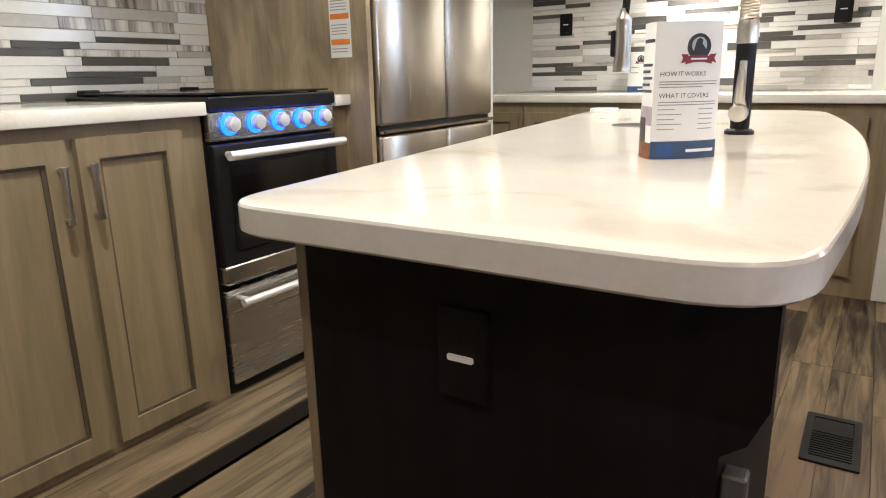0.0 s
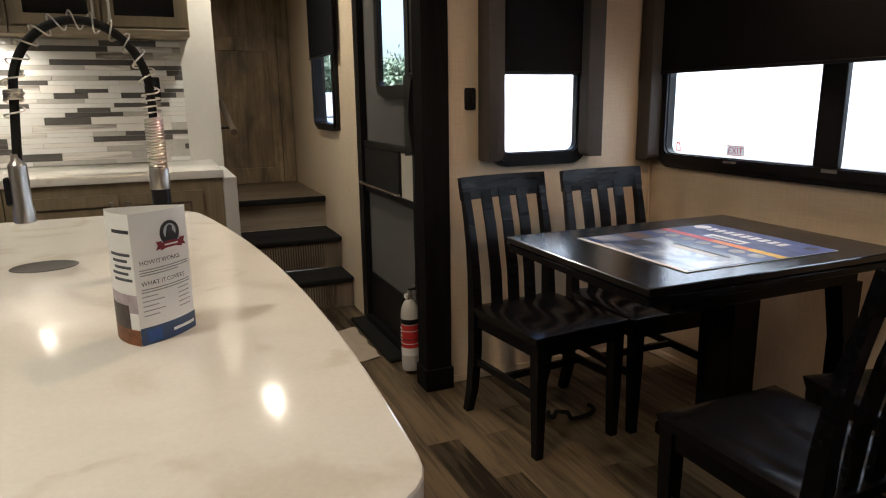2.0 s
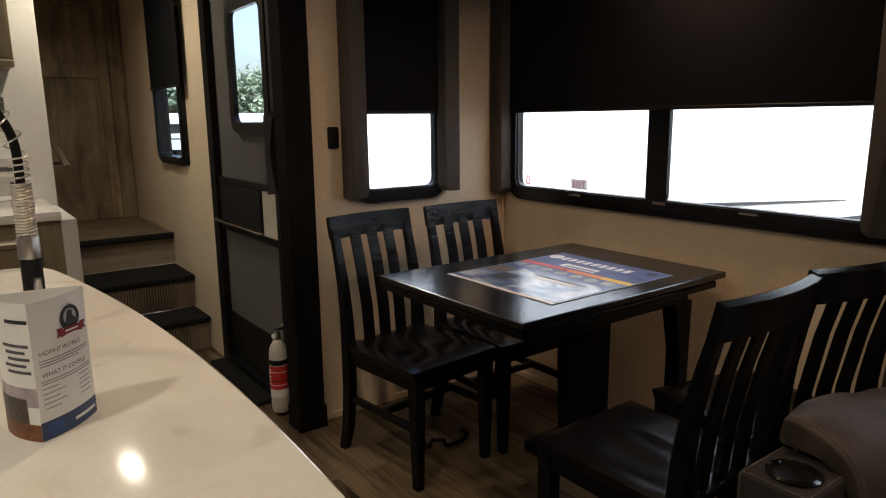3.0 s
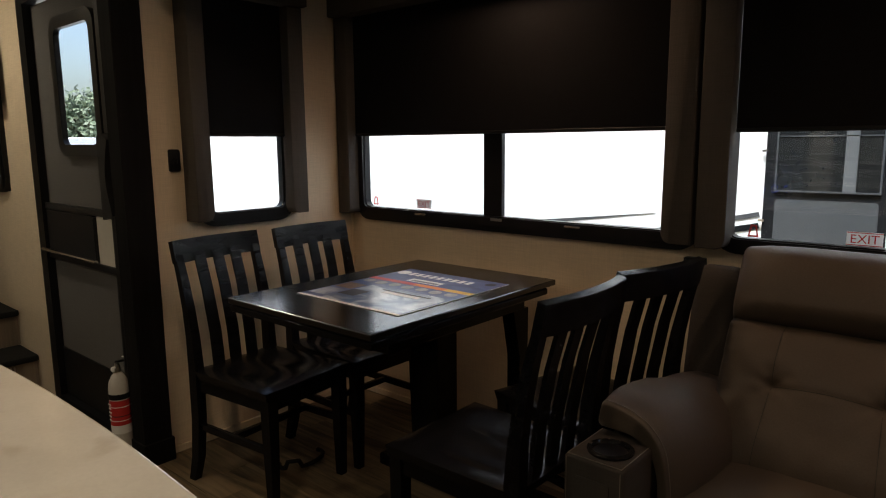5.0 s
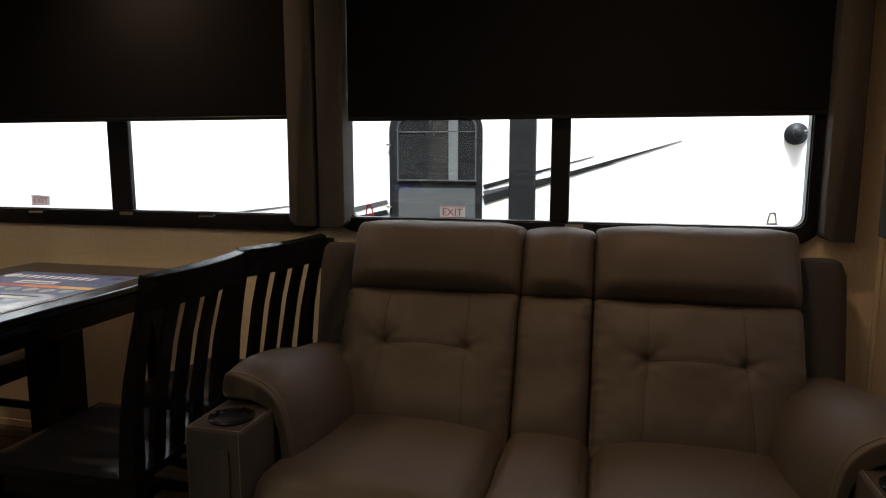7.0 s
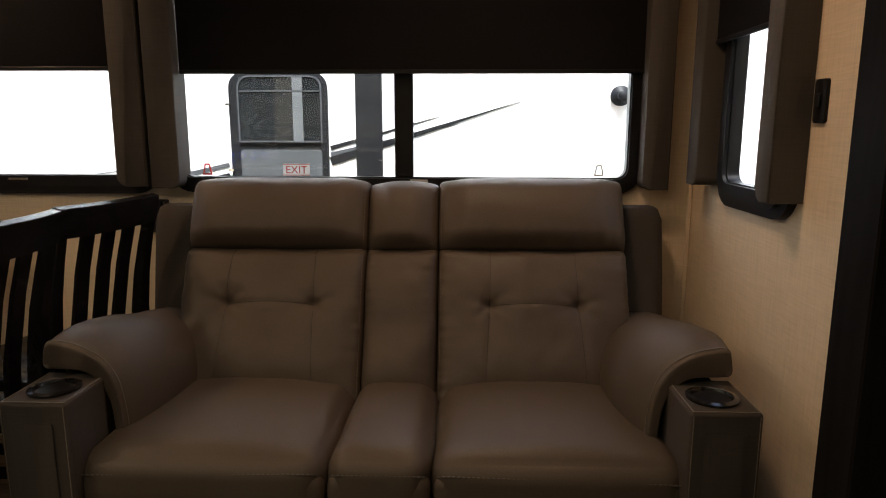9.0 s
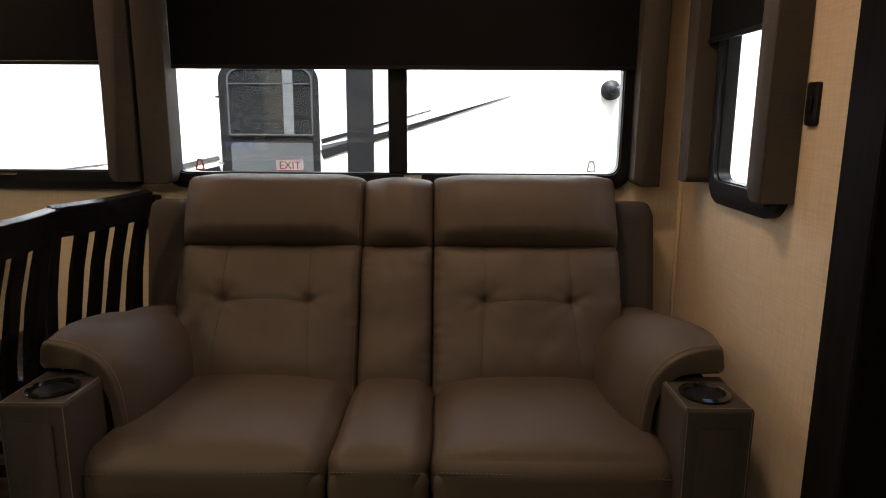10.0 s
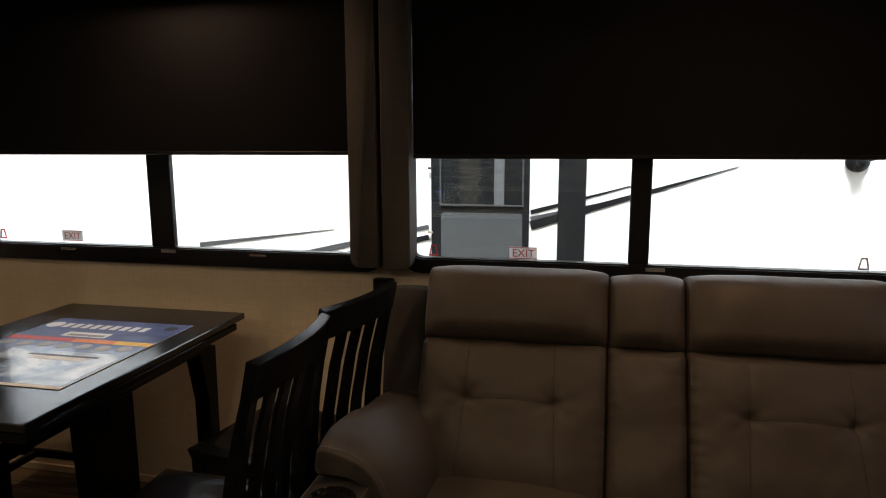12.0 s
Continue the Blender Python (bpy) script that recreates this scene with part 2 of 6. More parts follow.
SHADE = weave("black_roller_shade", (0.0096, 0.0096, 0.0108), 400, 0.9, 0.3, spec=0.08)
PAD = weave("grey_padded_valance", (0.075, 0.067, 0.058), 300, 0.8, 0.4)
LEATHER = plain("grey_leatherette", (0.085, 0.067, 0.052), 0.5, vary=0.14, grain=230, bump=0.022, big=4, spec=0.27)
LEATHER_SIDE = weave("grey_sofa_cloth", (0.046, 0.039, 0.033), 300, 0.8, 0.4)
STITCH = plain("pale_stitching", (0.15, 0.13, 0.105), 0.7)
# dark colour for strips that paint the shade in the sofa's seam creases
CREASE = plain("dark_seam_crease", (0.03, 0.025, 0.02), 0.7)
STEEL = plain("brushed_steel", (0.52, 0.5, 0.47), 0.26, 1.0, vary=0.06, grain=60, stretch=(1, 1, 30), bump=0.01)
FRIDGE_STEEL = plain("bronze_brushed_steel", (0.6, 0.55, 0.49), 0.24, 1.0, vary=0.025, grain=60, stretch=(20, 20, 1), bump=0.0)
fs_nodes, fs_links = FRIDGE_STEEL.node_tree.nodes, FRIDGE_STEEL.node_tree.links
brush = fs_nodes.new("ShaderNodeTangent")
brush.direction_type, brush.axis = "RADIAL", "Z"
fs_links.new(brush.outputs[0], fs_nodes["Principled BSDF"].inputs["Tangent"])
fs_nodes["Principled BSDF"].inputs["Anisotropic"].default_value, fs_nodes["Principled BSDF"].inputs["Anisotropic Rotation"].default_value = 0.8, 0.25
CHROME = plain("chrome", (0.75, 0.73, 0.7), 0.14, 1.0, vary=0.03)
NICKEL = plain("brushed_nickel", (0.6, 0.57, 0.52), 0.3, 1.0, vary=0.05)
OVENGLASS = plain("oven_black_glass", (0.008, 0.008, 0.009), 0.08, vary=0.05, bump=0)
GREYPANEL = weave("grey_screen_panel", (0.125, 0.12, 0.117), 500, 0.8, 0.3, spec=0.15)
CREAM = plain("cream_panel", (0.6, 0.56, 0.48), 0.5, vary=0.05)
PAPER = plain("printed_paper", (0.82, 0.82, 0.8), 0.45, vary=0.02)
NAVY = plain("navy_ink", (0.03, 0.06, 0.14), 0.45, vary=0.1)
INK = plain("dark_ink", (0.03, 0.03, 0.035), 0.5)
RED = plain("red_ink", (0.55, 0.03, 0.03), 0.45)
ORANGE = plain("orange_ink", (0.75, 0.22, 0.02), 0.45)
YELLOW = plain("yellow_ink", (0.8, 0.5, 0.05), 0.45)
GLASS = glass_material("window_glass", (0.94, 0.97, 0.98))
GROUT = plain("pale_grout", (0.5, 0.47, 0.43), 0.8)
SATIN_BAR = plain("satin_steel_bar", (0.82, 0.81, 0.79), 0.34, 0.55, vary=0.04)
RUBBER = plain("black_rubber", (0.011, 0.011, 0.011), 0.8, spec=0.2)

# ---- mesh helpers ----


def box(bm, x0, x1, y0, y1, z0, z1, bevel=0.0, seg=1, m=None):
    r = bmesh.ops.create_cube(bm, size=1)
    vs = r["verts"]
    for v in vs:
        v.co = ((x0 + x1) / 2 + v.co.x * (x1 - x0), (y0 + y1) / 2 + v.co.y * (y1 - y0), (z0 + z1) / 2 + v.co.z * (z1 - z0))
    if bevel:
        es = list({e for v in vs for e in v.link_edges})
        r = bmesh.ops.bevel(bm, geom=es, offset=bevel, segments=seg, affect="EDGES", profile=0.5)
        vs = list({v for f in r["faces"] for v in f.verts} | {v for v in vs if v.is_valid})
    if m is not None:
        bmesh.ops.transform(bm, matrix=m, verts=[v for v in vs if v.is_valid])
    return bm


def boxed(*a, **k):
    return box(bmesh.new(), *a, **k)


def prism(bm, outline, z0, z1, m=None, bevel=0.0):
    """A plate: an outline in the plane, counter-clockwise, drawn up from z0 to z1."""
    low = [bm.verts.new((x, y, z0)) for x, y in outline]
    top = [bm.verts.new((x, y, z1)) for x, y in outline]
    n = len(outline)
    bm.faces.new(low[::-1])
    ft = bm.faces.new(top)
    sides = [bm.faces.new((low[i], low[(i + 1) % n], top[(i + 1) % n], top[i])) for i in range(n)]
    vs = set(low + top)
    if bevel:
        es = [e for e in ft.edges]
        r = bmesh.ops.bevel(bm, geom=es, offset=bevel, segments=2, affect="EDGES", profile=0.5)
        vs |= {v for f in r["faces"] for v in f.verts}
    if m is not None:
        bmesh.ops.transform(bm, matrix=m, verts=[v for v in vs if v.is_valid])
    return bm


def rounded(x0, x1, y0, y1, r, seg=6, corners=(1, 1, 1, 1)):
    """A rectangle's outline with rounded corners: low left, low right, high right, high left."""
    pts = []
    for (cx, cy, a0), on in zip(((x0 + r, y0 + r, 180), (x1 - r, y0 + r, 270), (x1 - r, y1 - r, 0), (x0 + r, y1 - r, 90)), corners):
        if on:
            pts += [(cx + r * math.cos(radians(a0 + 90 * i / seg)), cy + r * math.sin(radians(a0 + 90 * i / seg))) for i in range(seg + 1)]
        else:
            pts.append((x0 if cx < (x0 + x1) / 2 else x1, y0 if cy < (y0 + y1) / 2 else y1))
    return pts


def ring(bm, outer, inner, z0, z1, m=None):
    """A frame between two outlines with the same count of points."""
    n = len(outer)
    vs = [[bm.verts.new((x, y, z)) for x, y in o] for o in (outer, inner) for z in (z0, z1)]
    ol, ot, il, it = vs
    for i in range(n):
        j = (i + 1) % n
        bm.faces.new((ol[i], ol[j], ot[j], ot[i]))
        bm.faces.new((il[j], il[i], it[i], it[j]))
        bm.faces.new((ot[i], ot[j], it[j], it[i]))
        bm.faces.new((ol[j], ol[i], il[i], il[j]))
    if m is not None:
        bmesh.ops.transform(bm, matrix=m, verts=[v for q in vs for v in q])
    return bm


def lathe(bm, profile, seg=20, m=None, cap=True):
    """A turned shape: (radius, height) from bottom to top."""
    rows = [[bm.verts.new((r * math.cos(2 * math.pi * i / seg), r * math.sin(2 * math.pi * i / seg), z)) for i in range(seg)] for r, z in profile]
    for a, b in zip(rows, rows[1:]):
        for i in range(seg):
            j = (i + 1) % seg
            bm.faces.new((a[i], a[j], b[j], b[i]))
    if cap:
        bm.faces.new(rows[0][::-1])
        bm.faces.new(rows[-1])
    if m is not None:
        bmesh.ops.transform(bm, matrix=m, verts=[v for r in rows for v in r])
    return bm


def tube(bm, pts, radius, seg=8, closed=False):
    """A round bar along points; radius may be a list."""
    pts = [Vector(p) for p in pts]
    rows, up = [], Vector((0, 0, 1))
    for i, p in enumerate(pts):
        d = (pts[min(i + 1, len(pts) - 1)] - pts[max(i - 1, 0)]).normalized()
        if i == 0:
            up = d.orthogonal().normalized()
        side = d.cross(up).normalized()
        up = side.cross(d).normalized()
        r = radius[i] if isinstance(radius, (list, tuple)) else radius
        rows.append([bm.verts.new(p + r * (math.cos(2 * math.pi * k / seg) * side + math.sin(2 * math.pi * k / seg) * up)) for k in range(seg)])
    for a, b in zip(rows, rows[1:]):
        for k in range(seg):
            j = (k + 1) % seg
            bm.faces.new((a[k], a[j], b[j], b[k]))
    bm.faces.new(rows[0][::-1])
    bm.faces.new(rows[-1])
    return bm


def bar(bm, stations):
    """A squared bar through stations (x, y, z, width x, depth y), each level."""
    rows = []
    for x, y, z, w, d in stations:
        rows.append([bm.verts.new((x + sx * w / 2, y + sy * d / 2, z)) for sx, sy in ((-1, -1), (1, -1), (1, 1), (-1, 1))])
    for a, b in zip(rows, rows[1:]):
        for k in range(4):
            j = (k + 1) % 4
            bm.faces.new((a[k], a[j], b[j], b[k]))
    bm.faces.new(rows[0][::-1])
    bm.faces.new(rows[-1])
    return bm


def cushion(bm, size, r, puff=(0, 0, 0), n=10, m=None, dents=(), wrinkle=0.0):
    """A stuffed block: a rounded box whose faces swell; dents: (x, z, depth, width) on the face at -y."""
    hx, hy, hz = (s / 2 for s in size)
    ids = {}
    made = []

    def vert(p):
        key = tuple(round(c, 4) for c in p)
        if key not in ids:
            x, y, z = p[0] * hx, p[1] * hy, p[2] * hz
            inner = Vector((max(-hx + r, min(hx - r, x)), max(-hy + r, min(hy - r, y)), max(-hz + r, min(hz - r, z))))
            d = Vector((x, y, z)) - inner
            q = inner + (d.normalized() * r if d.length > 1e-9 else d)
            fx, fy, fz = (1 - abs(c) ** 2.5 for c in p)
            q.x += puff[0] * p[0] * fy * fz
            q.y += puff[1] * p[1] * fx * fz
            q.z += puff[2] * p[2] * fx * fy
            if p[1] < -0.5:
                for dx, dz, depth, w in dents:
                    q.y += depth * math.exp(-((q.x - dx) ** 2 + (q.z - dz) ** 2) / (w * w))
            if wrinkle:
                q += Vector((0, 1, 0)) * wrinkle * (noise.noise(Vector((q.x * 9, q.z * 9, size[0] * 7))))
            v = bm.verts.new(q)
            ids[key] = v
            made.append(v)
        return ids[key]

    g = [-1 + 2 * i / n for i in range(n + 1)]
    for ax in range(3):
        for s in (-1, 1):
            for i in range(n):
                for j in range(n):
                    quad = []
                    for a, b in ((g[i], g[j]), (g[i + 1], g[j]), (g[i + 1], g[j + 1]), (g[i], g[j + 1])):
                        p = [0, 0, 0]
                        p[ax], p[(ax + 1) % 3], p[(ax + 2) % 3] = s, a, b
                        quad.append(vert(tuple(p)))
                    if len(set(quad)) == 4:
                        bm.faces.new(quad if s > 0 else quad[::-1])
    if m is not None:
        bmesh.ops.transform(bm, matrix=m, verts=made)
    return bm


def link(name, bm, mat, parent=None, smooth=None):
    me = bpy.data.meshes.new(name)
    bmesh.ops.recalc_face_normals(bm, faces=bm.faces)
    bm.to_mesh(me)
    bm.free()
    me.materials.append(mat)
    if smooth is not None:
        me.shade_smooth()
        if smooth < 180:
            me.set_sharp_from_angle(angle=radians(smooth))
    ob = new(name, me)
    if parent is not None:
        ob.parent = parent
    return ob


def part(name, bm, mat, parent, label="", smooth=35):
    ob = link(name, bm, mat, parent, smooth)
    return tagged(ob, label) if label else ob


def thing(name, label, category, group="", at=None):
    ob = new(name)
    ob.empty_display_size = 0.05
    if at is not None:
        ob.matrix_basis = at
    return tagged(ob, label, category, group)


def structure(name, bm, mat, label, category="", smooth=35):
    return tagged(link(name, bm, mat, None, smooth), label, category, "", "structure")


def words(text, size, mat, parent, m, name="lettering", depth=0.0004, align="CENTER"):
    """Flat letters as a mesh, standing in the plane of m, baseline along its x."""
    cu = bpy.data.curves.new(name, "FONT")
    cu.body, cu.size, cu.extrude, cu.align_x, cu.resolution_u = text, size, depth, align, 2
    tmp = bpy.data.objects.new("tmp", cu)
    scene.collection.objects.link(tmp)
    me = bpy.data.meshes.new_from_object(tmp.evaluated_get(bpy.context.evaluated_depsgraph_get()))
    bpy.data.objects.remove(tmp)
    me.materials.clear()
    me.materials.append(mat)
    ob = new(name, me)
    ob.parent = parent
    ob.matrix_basis = m
    return ob


# wall planes: local x along the wall, local y up, local z into the room
def on_x_wall(x, side=-1):
    """Wall across x, seen from lower x (side -1) or from higher x (side 1): local (u, v, w) is y, z and out of the wall."""
    return Matrix(((0, 0, side, x), (1, 0, 0, 0), (0, 1, 0, 0), (0, 0, 0, 1)))


def on_y_wall(y, side=-1):
    return Matrix(((1, 0, 0, 0), (0, 0, side, y), (0, 1, 0, 0), (0, 0, 0, 1)))

# ---- the shell ----


def wall(name, m, u0, u1, v0, v1, thick, holes, mat, label):
    """A wall in the plane of m, from its inner face outwards, with rectangular openings through it."""
    us = sorted({u0, u1, *(h[0] for h in holes), *(h[1] for h in holes)})
    bm = bmesh.new()
    for a, b in zip(us, us[1:]):
        cuts = sorted((h[2], h[3]) for h in holes if h[0] < (a + b) / 2 < h[1])
        z = v0
        for c, d in cuts + [(v1, v1)]:
            if c > z:
                box(bm, a, b, z, c, -thick, 0, m=m)
            z = d
    return structure(name, bm, mat, label, "wall")


BX, EX0, EX1, SX = 0.74, -1.065, 2.583, 1.87     # body side wall, slide end walls, slide back wall
BACK_Y, STAIR_Y, REAR_Y = 4.15, 5.5, -2.6
LEFT_X, LX = -2.4, -2.3
W3, W4 = (0.84, 2.455, 0.985, 1.76), (-0.833, 0.683, 0.98, 1.76)
W2, W5 = (1.06, 1.43, 1.009, 1.76), (1.205, 1.522, 0.995, 1.76)
NARROW = (4.06, 4.57, 1.1, 1.9)
DOOR = (2.74, 3.56, 0.03, 1.96)
DOORWIN = (2.855, 3.225, 1.302, 1.8)
SLIDE_BACK = on_x_wall(SX)
BODY = on_x_wall(BX)


def grown(w, g):
    return (w[0] - g, w[1] + g, w[2] - g, w[3] + g)


wall("wall_east", SLIDE_BACK, EX0 - 0.05, EX1 + 0.05, 0, SLIDE_CEIL, 0.018, [grown(W3, 0.024), grown(W4, 0.024)], WALLPAPER, "beige textured wallpaper wall behind the sofa and table")
wall("wall_north", on_y_wall(EX1), BX, SX, 0, SLIDE_CEIL, 0.018, [grown(W2, 0.024)], WALLPAPER, "beige textured wallpaper wall beside the dining chairs")
wall("wall_south", on_y_wall(EX0, 1), BX, SX, 0, SLIDE_CEIL, 0.018, [grown(W5, 0.024)], WALLPAPER, "beige textured wallpaper wall beside the sofa")
wall("wall_entry", BODY, EX1 + 0.05, STAIR_Y + 0.05, 0, CEIL, 0.05, [grown(NARROW, 0.04), DOOR], WALLPAPER, "beige wallpaper wall with the entry door")
wall("wall_header", BODY, EX0 - 0.05, EX1 + 0.05, SLIDE_CEIL, CEIL, 0.05, [], WALLPAPER, "beige wallpaper wall above the room extension")
wall("wall_body_south", BODY, REAR_Y, EX0 - 0.05, 0, CEIL, 0.05, [], WALLPAPER, "beige wallpaper wall")
wall("wall_kitchen", on_y_wall(BACK_Y), LX, 0.065, 0, CEIL, 0.05, [], WHITE, "off-white wall behind the kitchen counter")
wall("wall_partition", on_x_wall(0.065, 1), BACK_Y + 0.05, STAIR_Y, 0, CEIL, 0.05, [], WALLPAPER, "beige wall beside the stairs")
wall("wall_stair_end", on_y_wall(STAIR_Y), 0.0, BX, 0, CEIL, 0.05, [], WALLPAPER, "wall at the head of the stairs")
wall("wall_rear", on_y_wall(REAR_Y, 1), LEFT_X, BX, 0, CEIL, 0.05, [], WALLPAPER, "beige wallpaper wall")
wall("wall_west", on_x_wall(LEFT_X, 1), REAR_Y, 2.85, 0, CEIL, 0.05, [], WHITE, "off-white wall behind the range")
wall("wall_west_return", on_x_wall(LX, 1), 2.9, BACK_Y, 0, CEIL, 0.05, [], WHITE, "off-white wall between fridge and counter")
wall("wall_west_joint", on_y_wall(2.85), LEFT_X, -1.62, 0, CEIL, 0.05, [], WHITE, "off-white wall beside the fridge")

floor = structure("floor", boxed(LEFT_X - 0.1, SX + 0.05, REAR_Y - 0.1, 3.92, -0.08, -0.006), plain("dark_subfloor", (0.03, 0.025, 0.02), 0.8), "brown and grey wood-look vinyl plank floor", "floor")
structure("ceiling", boxed(LEFT_X - 0.1, BX + 0.05, REAR_Y - 0.1, STAIR_Y + 0.1, CEIL, CEIL + 0.06), CEILING, "off-white panelled ceiling", "ceiling")
structure("ceiling_slide", boxed(BX + 0.05, SX + 0.05, EX0 - 0.05, EX1 + 0.05, SLIDE_CEIL, SLIDE_CEIL + 0.06), CEILING, "off-white ceiling of the room extension", "ceiling")


def column(name, y0, y1):
    bm = boxed(BX - 0.055, BX + 0.06, y0, y1, 0, CEIL, 0.004)
    box(bm, BX - 0.062, BX + 0.067, y0 - 0.007, y1 + 0.007, 0.0, 0.1, 0.003)
    structure(name, bm, TRIM_DARK, "charcoal wood post trimming the room extension", "trim")


column("trim_1", EX1 - 0.055, EX1 + 0.05)
column("trim_2", EX0 - 0.34, EX0 + 0.089)
structure("trim_3", boxed(BX - 0.055, BX + 0.017, EX0 + 0.09, EX1 - 0.056, SLIDE_CEIL - 0.09, CEIL - 0.002, 0.004), TRIM_DARK, "charcoal wood header above the room extension", "trim")
structure("baseboard_1", boxed(BX + 0.04, SX - 0.003, EX1 - 0.012, EX1 - 0.001, 0, 0.03, 0.002), WALLPAPER, "narrow beige baseboard", "baseboard")
structure("baseboard_2", boxed(SX - 0.012, SX - 0.001, EX0 + 0.002, EX1 - 0.013, 0, 0.03, 0.002), WALLPAPER, "narrow beige baseboard", "baseboard")
structure("corner_trim_1", boxed(SX - 0.014, SX - 0.001, EX0 + 0.001, EX0 + 0.014, 0.031, SLIDE_CEIL - 0.001, 0.003), WALLPAPER, "slim beige corner bead", "trim")
structure("corner_trim_2", boxed(SX - 0.014, SX - 0.001, EX1 - 0.014, EX1 - 0.001, 0.031, SLIDE_CEIL - 0.001, 0.003), WALLPAPER, "slim beige corner bead", "trim")

# ---- windows ----


def window(name, m, w, mullions, depth, label, fr=0.05, latch=()):
    """A black-framed window: frame, mullions, panes, latches."""
    bm = ring(bmesh.new(), rounded(w[0] - fr, w[1] + fr, w[2] - fr, w[3] + fr, 0.085), rounded(w[0], w[1], w[2], w[3], 0.035), -depth, 0.022, m)
    ob = structure(name, bm, SATIN_BLACK, label, "window")
    inner = ring(bmesh.new(), rounded(w[0] - fr * 0.62, w[1] + fr * 0.62, w[2] - fr * 0.62, w[3] + fr * 0.62, 0.065), rounded(w[0] - 0.004, w[1] + 0.004, w[2] - 0.004, w[3] + 0.004, 0.037), 0.023, 0.034, m)
    part("frame_lip", inner, SATIN_BLACK, ob)
    for a, b in mullions:
        part("mullion", boxed(a, b, w[2], w[3], -0.012, 0.014, 0.003, m=m), SATIN_BLACK, ob)
    cuts = [w[0]] + [c for ab in mullions for c in ab] + [w[1]]
    for a, b in zip(cuts[::2], cuts[1::2]):
        p = part("pane", boxed(a - 0.002, b + 0.002, w[2] - 0.002, w[3], -0.004, 0.0, m=m), GLASS, ob, "clear window glass")
        p.visible_shadow = False
    for u in latch:
        lt = boxed(u - 0.028, u + 0.028, w[2] - 0.024, w[2] - 0.012, 0.035, 0.047, 0.003, m=m)
        lt = part("latch", lt, BLACK, ob, "black window latch")
        part("lever", boxed(u - 0.05, u + 0.02, w[2] - 0.017, w[2] - 0.009, 0.0475, 0.054, 0.003, m=m), CHROME, lt, "bright latch lever")
    return ob


def sticker(m, u, v, on):
    """The exit label on a pane."""
    part("exit_label", boxed(u - 0.047, u + 0.047, v - 0.021, v + 0.021, 0.0006, 0.0012, m=m), BACKLIT, on, "small white exit label with red letters")
    words("EXIT", 0.037, RED, on, m @ Matrix.Translation((u, v - 0.0125, 0.0018)) @ Matrix.Diagonal((-1, 1, 1, 1)))
    for k in (-1, 1):
        part("label_edge", boxed(u - 0.047, u + 0.047, v + k * 0.0185 - 0.0012, v + k * 0.0185 + 0.0012, 0.0013, 0.0017, m=m), RED, on)


def tab(m, u, v, on, mat):
    """A pull tab at the pane's lower corner."""
    part("pull_tab", ring(bmesh.new(), [(u - 0.017, v), (u + 0.017, v), (u + 0.009, v + 0.04), (u - 0.009, v + 0.04)], [(u - 0.011, v + 0.006), (u + 0.011, v + 0.006), (u + 0.005, v + 0.034), (u - 0.005, v + 0.034)], 0.0006, 0.003, m), mat, on, "pull tab on the window")


def notice(m, u, v, on):
    for k in range(4):
        w = (0.02, 0.012, 0.014, 0.01)[k]
        part("notice_line", boxed(u - w, u + w, v - k * 0.008, v - k * 0.008 + 0.002, 0.0006, 0.001, m=m), plain("faint_print", (0.4, 0.4, 0.4), 0.6), on)


GREYTAB = plain("clear_tab", (0.6, 0.6, 0.6), 0.4)
win3 = window("window_3", SLIDE_BACK, W3, [(1.617, 1.714)], 0.014, "wide black-framed window above the dining table", fr=0.066, latch=(2.07, 1.27))
win4 = window("window_4", SLIDE_BACK, W4, [(-0.11, -0.046)], 0.014, "wide black-framed window above the sofa", fr=0.055)
win2 = window("window_2", on_y_wall(EX1), W2, [], 0.014, "black-framed window beside the dining chairs", 0.06)
win5 = window("window_5", on_y_wall(EX0, 1), W5, [], 0.014, "black-framed window beside the sofa", 0.07)
win1 = window("window_1", BODY, NARROW, [], 0.05, "narrow black-framed window beside the stairs", 0.045)
sticker(SLIDE_BACK, 2.075, 1.015, win3)
sticker(SLIDE_BACK, 0.298, 1.003, win4)
tab(SLIDE_BACK, 2.40, 0.995, win3, RED)
tab(SLIDE_BACK, 0.61, 0.984, win4, RED)
tab(SLIDE_BACK, 0.90, 0.995, win3, GREYTAB)
tab(SLIDE_BACK, -0.745, 0.984, win4, GREYTAB)
for u, w in ((1.575, win3), (-0.01, win4), (-0.145, win4)):
    notice(SLIDE_BACK, u, 1.035, w)
for u, v, w in ((1.63, 0.975, win3), (-0.13, 0.97, win4)):
    part("name_plate", boxed(u - 0.03, u + 0.03, v - 0.008, v + 0.004, 0.0345, 0.036, m=SLIDE_BACK), NICKEL, w, "small metal plate on the window frame")


def shade(name, m, u0, u1, z, out, label, top):
    """A black roller shade, half drawn, with its hem bar and roller."""
    ob = thing(name, label, "window shade")
    part("cloth", boxed(u0, u1, z + 0.012, top, out, out + 0.002, m=m), SHADE, ob)
    part("hem_bar", boxed(u0, u1, z, z + 0.014, out - 0.005, out + 0.007, 0.003, m=m), BLACK, ob)
    part("roller", tube(bmesh.new(), [m @ Vector((u0, top + 0.01, out + 0.012)), m @ Vector((u1, top + 0.01, out + 0.012))], 0.022, 12), BLACK, ob)
    return ob


